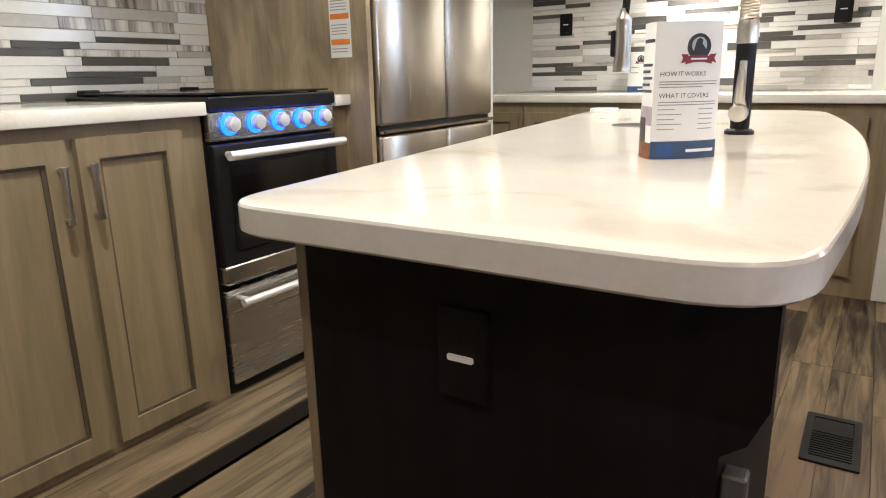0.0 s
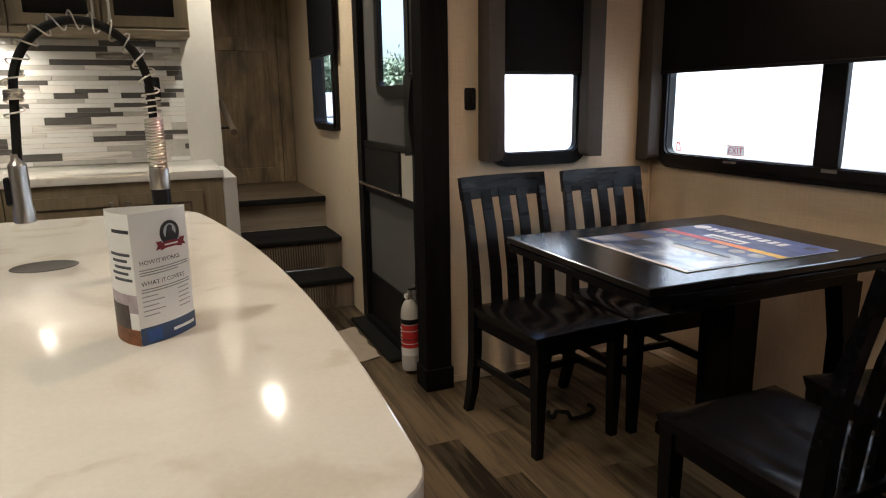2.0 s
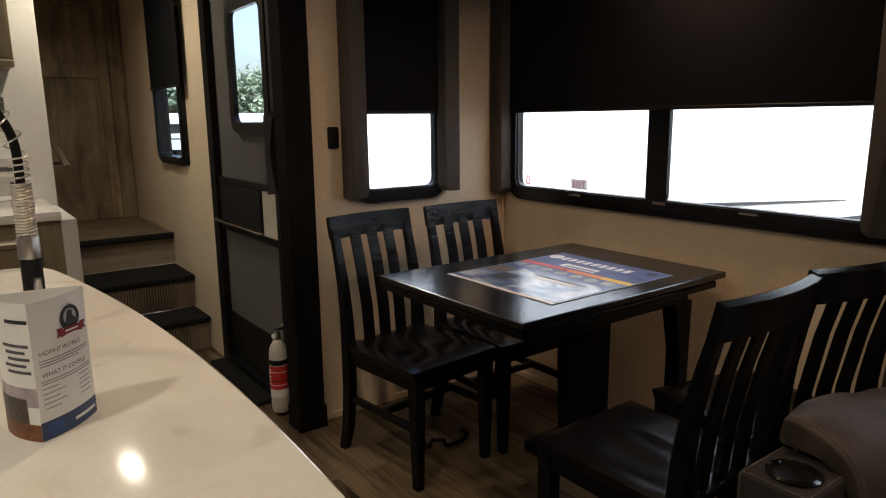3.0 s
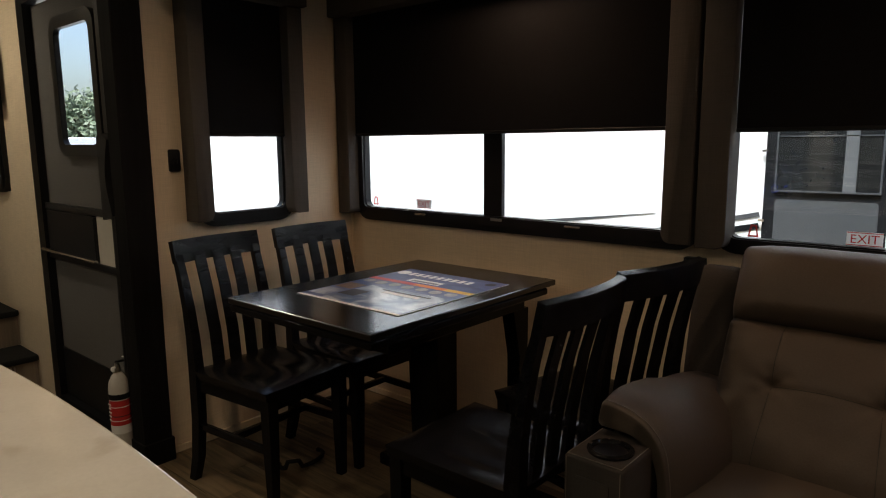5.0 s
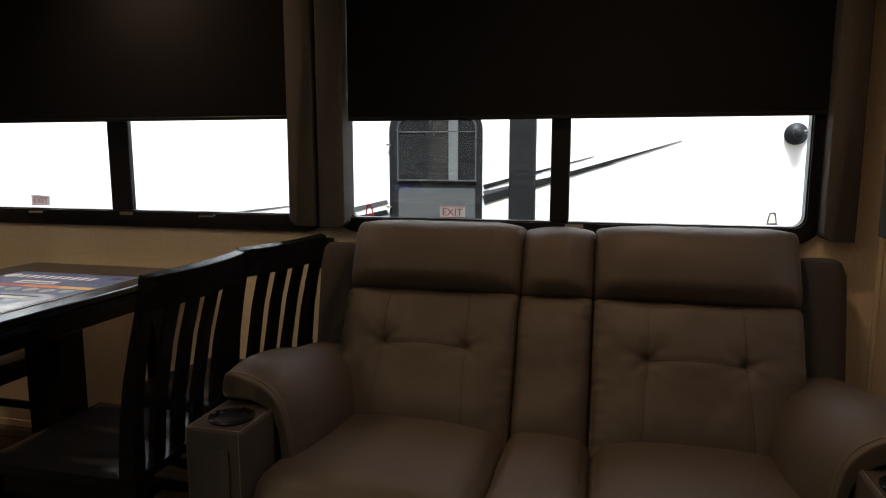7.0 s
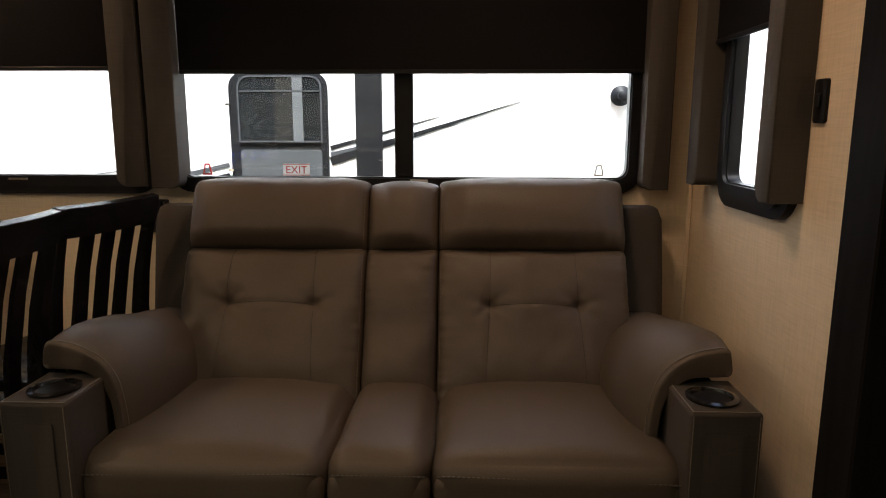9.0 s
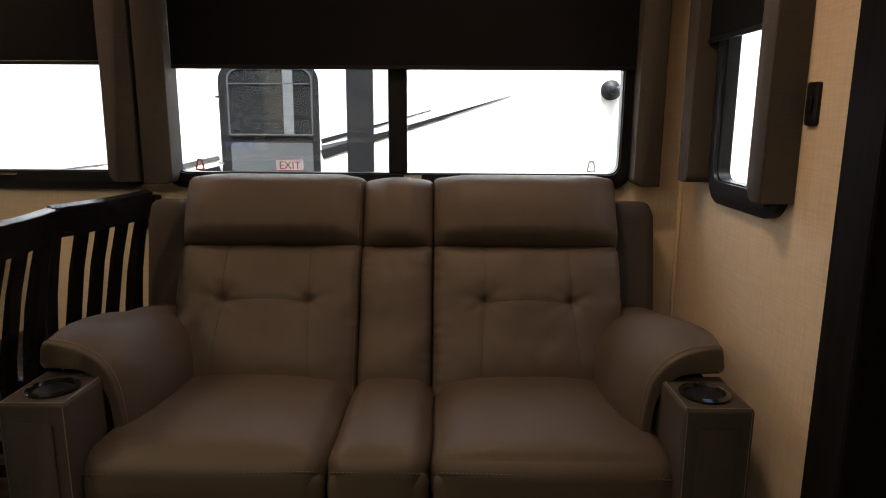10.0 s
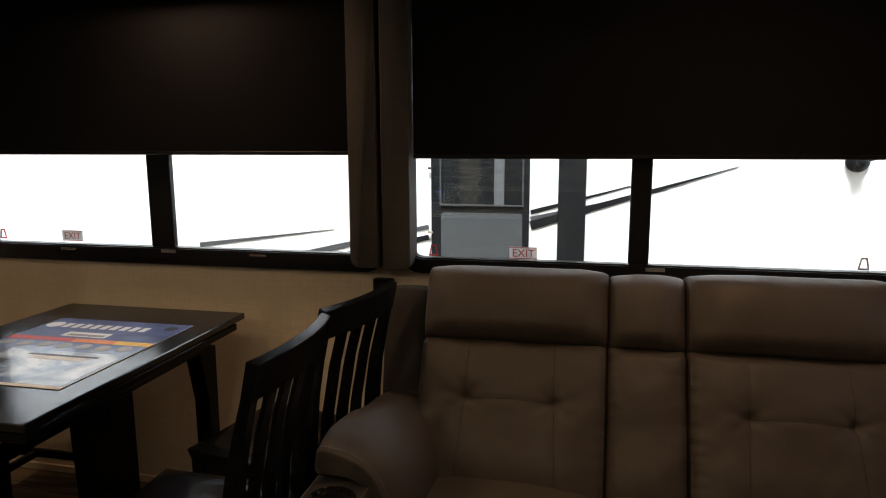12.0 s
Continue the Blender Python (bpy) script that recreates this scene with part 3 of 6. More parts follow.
shade("roller_shade", SLIDE_BACK, 0.885, 2.488, 1.333, 0.045, "black roller shade half drawn over the dining window", 1.96)
shade("roller_shade", SLIDE_BACK, -0.868, 0.668, 1.322, 0.045, "black roller shade half drawn over the sofa window", 1.96)
shade("roller_shade", on_y_wall(EX1), 1.033, 1.432, 1.331, 0.045, "black roller shade half drawn over the side window", 1.96)
shade("roller_shade", on_y_wall(EX0, 1), 1.192, 1.604, 1.386, 0.045, "black roller shade half drawn beside the sofa", 1.96)
shade("roller_shade", BODY, 3.93, 4.57, 1.5, 0.045, "black roller shade over the narrow stair window", 2.17)


def pad(m, u0, u1, z, inner, depth=0.12):
    """One side of a window surround: an upholstered board, rounded at its lower inner corner."""
    on = (0, 1, 0, 0) if inner > 0 else (1, 0, 0, 0)
    bm = prism(bmesh.new(), rounded(u0, u1, z, SLIDE_CEIL - 0.16, 0.03, corners=on), 0.001, depth, m, bevel=0.006)
    return bm


def surround(m, left, right, z, label, depth=0.098):
    ob = thing("window_surround", label, "valance")
    part("side_board", pad(m, *left, z, 1, depth), PAD, ob, smooth=50)
    part("side_board", pad(m, *right, z, -1, depth), PAD, ob, smooth=50)
    part("pelmet", boxed(left[0] - 0.01, right[1] + 0.01, SLIDE_CEIL - 0.158, SLIDE_CEIL - 0.003, 0.001, depth + 0.03, 0.006, 2, m=m), PAD, ob)
    return ob


surround(SLIDE_BACK, (0.783, 0.883), (2.49, 2.575), 0.95, "grey padded window surround beside the dining table")
surround(SLIDE_BACK, (-0.956, -0.87), (0.67, 0.768), 0.945, "grey padded window surround behind the sofa")
surround(on_y_wall(EX1), (0.957, 1.031), (1.434, 1.517), 0.982, "grey padded window surround above the dining chair")
surround(on_y_wall(EX0, 1), (1.116, 1.19), (1.606, 1.69), 0.975, "grey padded window surround beside the sofa", 0.083)

# ---- entry door ----
door = structure("door_1", ring(bmesh.new(), [(DOOR[0] - 0.05, 0.0), (DOOR[1] + 0.06, 0.0), (DOOR[1] + 0.06, DOOR[3] + 0.05), (DOOR[0] - 0.05, DOOR[3] + 0.05)],
                                [(DOOR[0] + 0.02, 0.05), (DOOR[1] - 0.02, 0.05), (DOOR[1] - 0.02, DOOR[3] - 0.01), (DOOR[0] + 0.02, DOOR[3] - 0.01)], -0.05, 0.015, BODY), SATIN_BLACK, "entry door with a grey screen panel and black frame", "door")
wall_like = bmesh.new()
d0, d1 = DOOR[0] + 0.021, DOOR[1] - 0.021
for a, b, c, d in ((d0, d1, 0.3, 0.78), (d0, d1, 1.012, DOORWIN[2] - 0.04), (d0, DOORWIN[0] - 0.04, DOORWIN[2] - 0.04, DOORWIN[3] + 0.04), (DOORWIN[1] + 0.04, d1, DOORWIN[2] - 0.04, DOORWIN[3] + 0.04), (d0, d1, DOORWIN[3] + 0.04, 1.94), (d0, d1, 0.78, 1.012)):
    box(wall_like, a, b, c, d, -0.03, -0.02, m=BODY)
part("screen_panel", wall_like, GREYPANEL, door, "grey woven screen panel")
part("kick_plate", boxed(d0, d1, 0.052, 0.3, -0.03, -0.014, 0.003, m=BODY), BLACK, door, "black kick plate")
part("door_window", ring(bmesh.new(), rounded(DOORWIN[0] - 0.05, DOORWIN[1] + 0.05, DOORWIN[2] - 0.05, DOORWIN[3] + 0.05, 0.07), rounded(*DOORWIN, 0.035), -0.019, 0.005, BODY), SATIN_BLACK, door, "black rounded window frame in the door")
dp = part("pane", boxed(DOORWIN[0], DOORWIN[1], DOORWIN[2], DOORWIN[3], -0.012, -0.009, m=BODY), GLASS, door, "clear window glass")
dp.visible_shadow = False
part("screen_rail", boxed(d0, d1, 0.758, 0.79, -0.019, 0.004, 0.003, m=BODY), SATIN_BLACK, door)
part("cross_rail", boxed(d0, d1, 0.998, 1.028, -0.019, 0.002, 0.003, m=BODY), SATIN_BLACK, door)
part("latch_panel", boxed(3.0, d1, 0.782, 0.996, -0.019, 0.0, 0.004, m=BODY), BLACK, door, "black sliding latch panel")
part("latch_slide", boxed(2.965, 2.998, 0.79, 0.99, -0.019, 0.008, 0.004, m=BODY), BLACK, door)
part("side_panel", boxed(d0, 2.963, 0.782, 0.996, -0.019, -0.004, 0.003, m=BODY), CREAM, door, "cream panel beside the latch")
part("push_bar", tube(bmesh.new(), [BODY @ Vector((d1 + 0.03, 0.8, 0.02)), BODY @ Vector((2.94, 0.8, 0.02))], 0.009, 8), CHROME, door, "chrome push bar")
prof = [(2.665, 1.02), (2.755, 1.0), (2.755, 1.33), (2.71, 1.345), (2.66, 1.32)] + [(2.672 + 0.03 * math.sin(math.pi * (1 - i / 10)), 1.29 - 0.24 * i / 10) for i in range(11)]
part("grab_handle", prism(bmesh.new(), prof, 0.016, 0.05, BODY), BLACK, door, "black moulded grab handle")
structure("door_threshold", boxed(BX - 0.1, BX - 0.016, 2.9, 3.6, 0.0, 0.022, 0.005), RUBBER, "black threshold strip below the entry door", "threshold")
structure("trim_4", boxed(BX - 0.012, BX - 0.001, 2.645, 2.675, 0.0, CEIL - 0.01, 0.003), CREAM, "cream door casing strip", "trim")

# ---- stairs ----
for i, (y, z) in enumerate(((3.848, 0.196), (4.1, 0.4))):
    st = thing("stair_step", "carpeted stair step with black nosing and ribbed riser", "stair step", "stair steps", pose(0.4, y, 0))
    lower = (0, 0.196)[i]
    nxt = (0.255, 0.385)[i]
    part("tread", boxed(-0.332, 0.337, 0.0, nxt + 0.04, z - 0.035, z, 0.01, 2), RUBBER, st, "black rubber tread with rounded nosing")
    part("riser", boxed(-0.332, 0.337, 0.035, 0.06, lower, z - 0.036), wood("riser_wood_%s" % "ab"[i], (0.1, 0.08, 0.06), (0.26, 0.21, 0.16), "z", 0.5), st, "wood-look riser")
    grille = bmesh.new()
    for k in range(34):
        x = -0.29 + k * 0.0155
        box(grille, x, x + 0.007, 0.028, 0.036, lower + 0.02, z - 0.05)
    part("grille", grille, NICKEL, st, "ribbed metal grille")
land = thing("stair_landing", "wood-look landing with black nosing at the stair head", "landing", at=pose(0.4, 4.5, 0))
part("deck", boxed(-0.332, 0.337, 0.02, 0.995, 0.54, 0.604), STEPWOOD, land)
part("nosing", boxed(-0.332, 0.337, -0.005, 0.022, 0.57, 0.608, 0.006, 2), RUBBER, land, "black rubber nosing")
part("riser", boxed(-0.332, 0.337, 0.03, 0.05, 0.4, 0.539), wood("landing_riser_wood", (0.14, 0.11, 0.08), (0.3, 0.25, 0.19), "x", 0.5), land, "wood-look riser")
idoor = thing("interior_door", "closed rustic oak panelled door at the stair head", "door", at=pose(0.4, STAIR_Y, 0.605))
part("casing", boxed(0.235, 0.335, -0.035, -0.001, 0.0, 1.65, 0.004), RUSTIC, idoor)
for n_, a in (("stile", (-0.33, -0.24, 0, 1.6)), ("stile", (0.165, 0.233, 0, 1.6)), ("rail", (-0.24, 0.165, 0.0, 0.125)), ("rail", (-0.24, 0.165, 1.012, 1.115)), ("rail", (-0.24, 0.165, 1.5, 1.6))):
    part(n_, boxed(a[0], a[1], -0.03, -0.002, a[2] + 0.003, a[3], 0.003), RUSTIC, idoor)
part("panel", boxed(-0.24, 0.165, -0.016, -0.002, 0.125, 1.012), RUSTIC, idoor)
part("panel", boxed(-0.24, 0.165, -0.016, -0.002, 1.115, 1.5), RUSTIC, idoor)
rail = thing("handrail", "short dark wooden handrail on the partition wall", "handrail")
part("rail", tube(bmesh.new(), [(0.145, 4.95, 1.24), (0.145, 4.24, 1.062)], 0.02, 8), plain("oak_rail", (0.1, 0.072, 0.048), 0.5), rail)
for y, z in ((4.85, 1.215), (4.34, 1.087)):
    part("bracket", tube(bmesh.new(), [(0.067, y, z), (0.14, y, z)], 0.007, 6), BLACK, rail)

# ---- dining set ----


def chair_bodies(at, label):
    """A slat-back chair that faces its own -y."""
    ob = thing("dining_chair", label, "chair", "chairs round the dining table", at)
    for s in (-1, 1):
        x = s * 0.178
        leg = bar(bmesh.new(), [(x + s * 0.004, 0.25, 0.0, 0.03, 0.034), (x + s * 0.002, 0.222, 0.1, 0.034, 0.04), (x, 0.205, 0.26, 0.037, 0.044), (x, 0.203, 0.46, 0.038, 0.045),
                                (x, 0.21, 0.58, 0.036, 0.038), (x, 0.225, 0.69, 0.034, 0.033), (x, 0.247, 0.79, 0.032, 0.028), (x, 0.273, 0.89, 0.03, 0.024)])
        part("back_leg", leg, BLACKWOOD, ob)
        part("front_leg", bar(bmesh.new(), [(s * 0.172, -0.198, 0.0, 0.03, 0.03), (s * 0.172, -0.198, 0.3, 0.042, 0.042), (s * 0.172, -0.198, 0.425, 0.044, 0.044)]), BLACKWOOD, ob)
        part("side_stretcher", boxed(x - 0.009, x + 0.009, -0.178, 0.195, 0.215, 0.245, 0.003), BLACKWOOD, ob)
        part("side_apron", boxed(x - 0.009, x + 0.009, -0.175, 0.182, 0.375, 0.425), BLACKWOOD, ob)
    w = 0.177
    part("front_apron", boxed(-w + 0.028, w - 0.028, -0.207, -0.187, 0.375, 0.425), BLACKWOOD, ob)
    part("cross_stretcher", boxed(-w + 0.009, w - 0.009, -0.01, 0.012, 0.218, 0.243, 0.003), BLACKWOOD, ob)
    seat = bmesh.new()
    n = 14
    top, low = {}, {}
    for i in range(n + 1):
        for j in range(n + 1):
            u, v = -1 + 2 * i / n, -1 + 2 * j / n
            x = u * (0.205 - 0.008 * (v + 1) / 2)
            y = v * 0.218 - 0.006
            dip = 0.02 * math.exp(-((abs(u) - 0.42) ** 2) / 0.09) * math.exp(-((v - 0.15) ** 2) / 0.5)
            edge = 0.008 * (max(abs(u), abs(v)) > 0.99)
            top[i, j] = seat.verts.new((x, y, 0.462 - dip - edge))
            low[i, j] = seat.verts.new((x * 0.97, y * 0.97, 0.424))
    for i in range(n):
        for j in range(n):
            seat.faces.new((top[i, j], top[i + 1, j], top[i + 1, j + 1], top[i, j + 1]))
            seat.faces.new((low[i, j + 1], low[i + 1, j + 1], low[i + 1, j], low[i, j]))
    for i in range(n):
        for a, b in (((i, 0), (i + 1, 0)), ((n, i), (n, i + 1)), ((n - i, n), (n - i - 1, n)), ((0, n - i), (0, n - i - 1))):
            seat.faces.new((low[a], low[b], top[b], top[a]))
    part("seat", seat, BLACKWOOD, ob, "scooped black wooden seat", smooth=50)
    for k in range(3):
        x = (k - 1) * 0.08
        part("slat", bar(bmesh.new(), [(x, 0.195, 0.45, 0.046, 0.014), (x, 0.207, 0.58, 0.046, 0.014), (x * 1.02, 0.24, 0.75, 0.045, 0.012), (x * 1.03, 0.279, 0.89, 0.044, 0.012)]), BLACKWOOD, ob)
    rail_ = bmesh.new()
    rows = []
    for i in range(13):
        u = -1 + 2 * i / 12
        y = 0.266 + 0.024 * (1 - u * u)
        rows.append([rail_.verts.new((u * 0.197, y + dy, z)) for dy, z in ((-0.012, 0.858), (0.013, 0.857), (0.031, 0.938), (0.006, 0.944))])
    for a, b in zip(rows, rows[1:]):
        for k in range(4):
            rail_.faces.new((a[k], a[(k + 1) % 4], b[(k + 1) % 4], b[k]))
    rail_.faces.new(rows[0])
    rail_.faces.new(rows[-1][::-1])
    part("top_rail", rail_, BLACKWOOD, ob, "curved top rail", smooth=40)
    return ob


chair = chair_bodies(pose(0.982, 2.078, 0, rz=6), "black-stained slat-back dining chair against the wallpaper wall")
copy_thing(chair, pose(1.424, 2.08, 0))
c3 = copy_thing(chair, pose(1.005, 1.027, 0, rz=180))
c4 = copy_thing(chair, pose(1.487, 1.002, 0, rz=168))
for c in (c3, c4):
    tagged(c, "black-stained slat-back dining chair pulled to the table beside the sofa")

TX0, TX1, TY0, TY1, TZ = 0.78, 1.75, 1.28, 2.003, 0.774
table = thing("dining_table", "black-stained wooden pedestal dining table with leaf", "table", at=pose((TX0 + TX1) / 2, (TY0 + TY1) / 2, 0))
hx, hy = (TX1 - TX0) / 2, (TY1 - TY0) / 2
part("tabletop", boxed(-hx, hx, -hy, hy, TZ - 0.022, TZ, 0.003), TABLE_BLACK, table, "black wood-grain tabletop")
part("table_leaf", boxed(-hx + 0.004, hx - 0.05, -hy + 0.004, hy - 0.004, TZ - 0.05, TZ - 0.026, 0.003), BLACKWOOD, table)
part("apron", boxed(-0.3, hx - 0.03, -0.24, 0.24, TZ - 0.13, TZ - 0.051, 0.003), BLACKWOOD, table)
part("pedestal", boxed(0.12, 0.24, -0.07, 0.07, 0.05, TZ - 0.131, 0.004), BLACKWOOD, table, "square black pedestal post")
part("base_plate", boxed(0.06, 0.3, -0.2, 0.2, 0.0, 0.049, 0.006), BLACKWOOD, table)
for y in (-0.2, 0.2):
    part("wall_leg", bar(bmesh.new(), [(hx - 0.02, y, 0.0, 0.05, 0.06), (hx - 0.02, y, 0.45, 0.055, 0.06), (hx - 0.04, y, TZ - 0.131, 0.1, 0.06)]), BLACKWOOD, table)

# ---- theatre sofa ----
SY = -0.093
sofa = thing("theatre_sofa", "taupe leatherette two-seat reclining sofa with centre console", "sofa", at=pose(0, SY, 0))


def strip(pts, r=0.0016):
    return tube(bmesh.new(), pts, r, 5)


LEAN = math.atan2(0.29, 0.6)


def back_pose(y, z_low=0.36):
    """The sloped back's plane: local x runs along -y of the room, local -y faces the room, local z climbs the back."""
    return Matrix.Translation((1.40, y, z_low)) @ Matrix.Rotation(radians(-90), 4, "Z") @ Matrix.Rotation(-LEAN, 4, "X")


def ease(t):
    t = max(0.0, min(1.0, t))
    return t * t * (3 - 2 * t)


def to_segment(u, v, a, b):
    """How far (u, v) lies from the line between a and b."""
    ax, ay, bx, by = *a, *b
    dx, dy = bx - ax, by - ay
    t = max(0.0, min(1.0, ((u - ax) * dx + (v - ay) * dy) / (dx * dx + dy * dy)))
    return math.hypot(u - ax - t * dx, v - ay - t * dy)


SEAM_V, TOP_V, TUFT_U, TUFT_V = 0.46, 0.692, 0.132, 0.279
TUFT_SEAMS = [((-TUFT_U, TUFT_V), (0.0, TUFT_V + 0.006)), ((0.0, TUFT_V + 0.006), (TUFT_U, TUFT_V))]
for e_ in (-1, 1):
    TUFT_SEAMS += [((e_ * TUFT_U, TUFT_V), (e_ * (TUFT_U - 0.004), SEAM_V)), ((e_ * TUFT_U, TUFT_V), (e_ * (TUFT_U + 0.014), 0.02))]


def rolled_edge(d, r):
    """How far a surface falls back at d from its edge, over a rounded edge of radius r."""
    k = 1 - max(0.0, min(1.0, d / r))
    return r * (1 - math.sqrt(max(0.0, 1 - k * k)))


def lower_front(w, u, v, tufted):
    """The lower back cushion's front surface."""
    p, q = abs(u) / (w / 2), (v - 0.2) / 0.25
    y = -0.02 - 0.026 * (1 - p ** 3) * (1 - abs(q) ** 3)
    y -= 0.012 * math.exp(-((v - 0.1) / 0.09) ** 2) * (1 - p ** 4)
    y += rolled_edge(w / 2 - abs(u), 0.026)
    y += 0.022 * (1 - ease((SEAM_V - v) / 0.035)) ** 2
    if tufted:
        for e in (-1, 1):
            d = math.hypot(u - e * TUFT_U, (v - TUFT_V) * 1.25)
            y += 0.016 * math.exp(-(d / 0.02) ** 2) + 0.009 * math.exp(-(d / 0.055) ** 2)
            ang = math.atan2(v - TUFT_V, e * (u - e * TUFT_U))
            y += 0.0035 * math.exp(-((d - 0.045) / 0.03) ** 2) * math.sin(3 * ang + 0.6) ** 2
        for i, (a, b) in enumerate(TUFT_SEAMS):
            d = to_segment(u, v, a, b)
            deep = 0.002 if i < 2 else 0.0012
            y += deep * math.exp(-(d / 0.012) ** 2) + 0.0014 * math.exp(-(d / 0.004) ** 2)
    y += 0.009 * noise.noise(Vector((u * 6, v * 7, w * 9))) + 0.003 * noise.noise(Vector((u * 21, v * 17, w * 5)))
    pucker = math.exp(-((w / 2 - abs(u)) / 0.035) ** 2)
    return y + 0.005 * pucker * noise.noise(Vector((u * 4, v * 55, w * 3)))


def head_front(w, u, v):
    """The headrest's front surface: a plump roll above the seam, pinched at its sides."""
    k = (v - SEAM_V) / (TOP_V - SEAM_V)
    side = ease((w / 2 - abs(u)) / min(0.09, w * 0.4))
    roll = math.sin(math.pi * min(1.0, k * 4.2) / 2) ** 0.6 if k > 0 else 0.0
    y = 0.012 - 0.06 * roll * (0.62 + 0.38 * side) - 0.022 * math.sin(math.pi * min(1, k * 1.05)) * (1 - (abs(u) / (w / 2)) ** 3)
    y += rolled_edge(w / 2 - abs(u), 0.026) + rolled_edge(TOP_V + 0.004 * (1 - (abs(u) / (w / 2)) ** 2) - v, 0.05)
    y += 0.007 * noise.noise(Vector((u * 7, v * 9, w * 4)))
    crease = math.exp(-((k - 0.12) / 0.14) ** 2)
    return y + 0.006 * crease * noise.noise(Vector((u * 38, v * 6, w * 8)))


def upholstered(m, w, v0, v1, front, nu, nv, back=0.17):
    """A stuffed block: a shaped front, and sides that run straight back."""
    bm = bmesh.new()
    us = [w / 2 * math.sin(math.pi / 2 * (-1 + 2 * i / nu)) * 0.5 + w / 4 * (-1 + 2 * i / nu) for i in range(nu + 1)]
    vs = [v0 + (v1 - v0) * j / nv for j in range(nv + 1)]
    g = [[bm.verts.new((u, front(u, v), v)) for v in vs] for u in us]
    for i in range(nu):
        for j in range(nv):
            bm.faces.new((g[i][j], g[i + 1][j], g[i + 1][j + 1], g[i][j + 1]))
    rim = [g[i][0] for i in range(nu + 1)] + [g[nu][j] for j in range(1, nv + 1)] + [g[i][nv] for i in range(nu - 1, -1, -1)] + [g[0][j] for j in range(nv - 1, 0, -1)]
    rear = [bm.verts.new((p.co.x, back, p.co.z)) for p in rim]
    n = len(rim)
    for i in range(n):
        bm.faces.new((rim[i], rear[i], rear[(i + 1) % n], rim[(i + 1) % n]))
    bm.faces.new(rear)
    bmesh.ops.transform(bm, matrix=m, verts=bm.verts[:])
    return bm


def strip_on(m, front, points, r, mat, parent, name="seam"):
    part(name, strip([m @ Vector((u, front(u, v) - 0.0004, v)) for u, v in points], r), mat, parent)


def stitches_on(m, front, points, mat, parent, dash=0.007, gap=0.004, r=0.0009):
    """A row of short threads along a line on a surface."""
    bm = bmesh.new()
    for (u0, v0), (u1, v1) in zip(points, points[1:]):
        ln = math.hypot(u1 - u0, v1 - v0)
        n = max(1, int(ln / (dash + gap)))
        for k in range(n):
            ends = [(k + f) / n for f in (0.0, dash / (dash + gap))]
            tube(bm, [m @ Vector((u0 + (u1 - u0) * t, front(u0 + (u1 - u0) * t, v0 + (v1 - v0) * t) - 0.0005, v0 + (v1 - v0) * t)) for t in ends], r, 4)
    part("stitching", bm, mat, parent)


def spline(pts, closed, n):
    """A smooth curve through points, n steps from each to the next."""
    ps = [Vector(p) for p in pts]
    k = len(ps)
    out = []
    for i in range(k if closed else k - 1):
        a, b, c, d = (ps[j % k] if closed else ps[max(0, min(k - 1, j))] for j in (i - 1, i, i + 1, i + 2))
        for q in range(n):
            t = q / n
            out.append(0.5 * (2 * b + (c - a) * t + (2 * a - 5 * b + 4 * c - d) * t * t + (3 * b - a - 3 * c + d) * t * t * t))
    if not closed:
        out.append(ps[-1])
    return out


ARM_FRONT = [(0.81, 0.574), (0.818, 0.606), (0.809, 0.637), (0.768, 0.635), (0.727, 0.623), (0.681, 0.594), (0.65, 0.549), (0.637, 0.487), (0.632, 0.43), (0.634, 0.39), (0.654, 0.39), (0.664, 0.49), (0.69, 0.541), (0.73, 0.567)]
ARM_FULL = [(0.828, 0.565), (0.84, 0.606), (0.822, 0.645), (0.766, 0.657), (0.7, 0.65), (0.643, 0.62), (0.605, 0.565), (0.586, 0.5), (0.584, 0.43), (0.6, 0.38), (0.66, 0.38), (0.68, 0.47), (0.7, 0.52), (0.74, 0.55)]


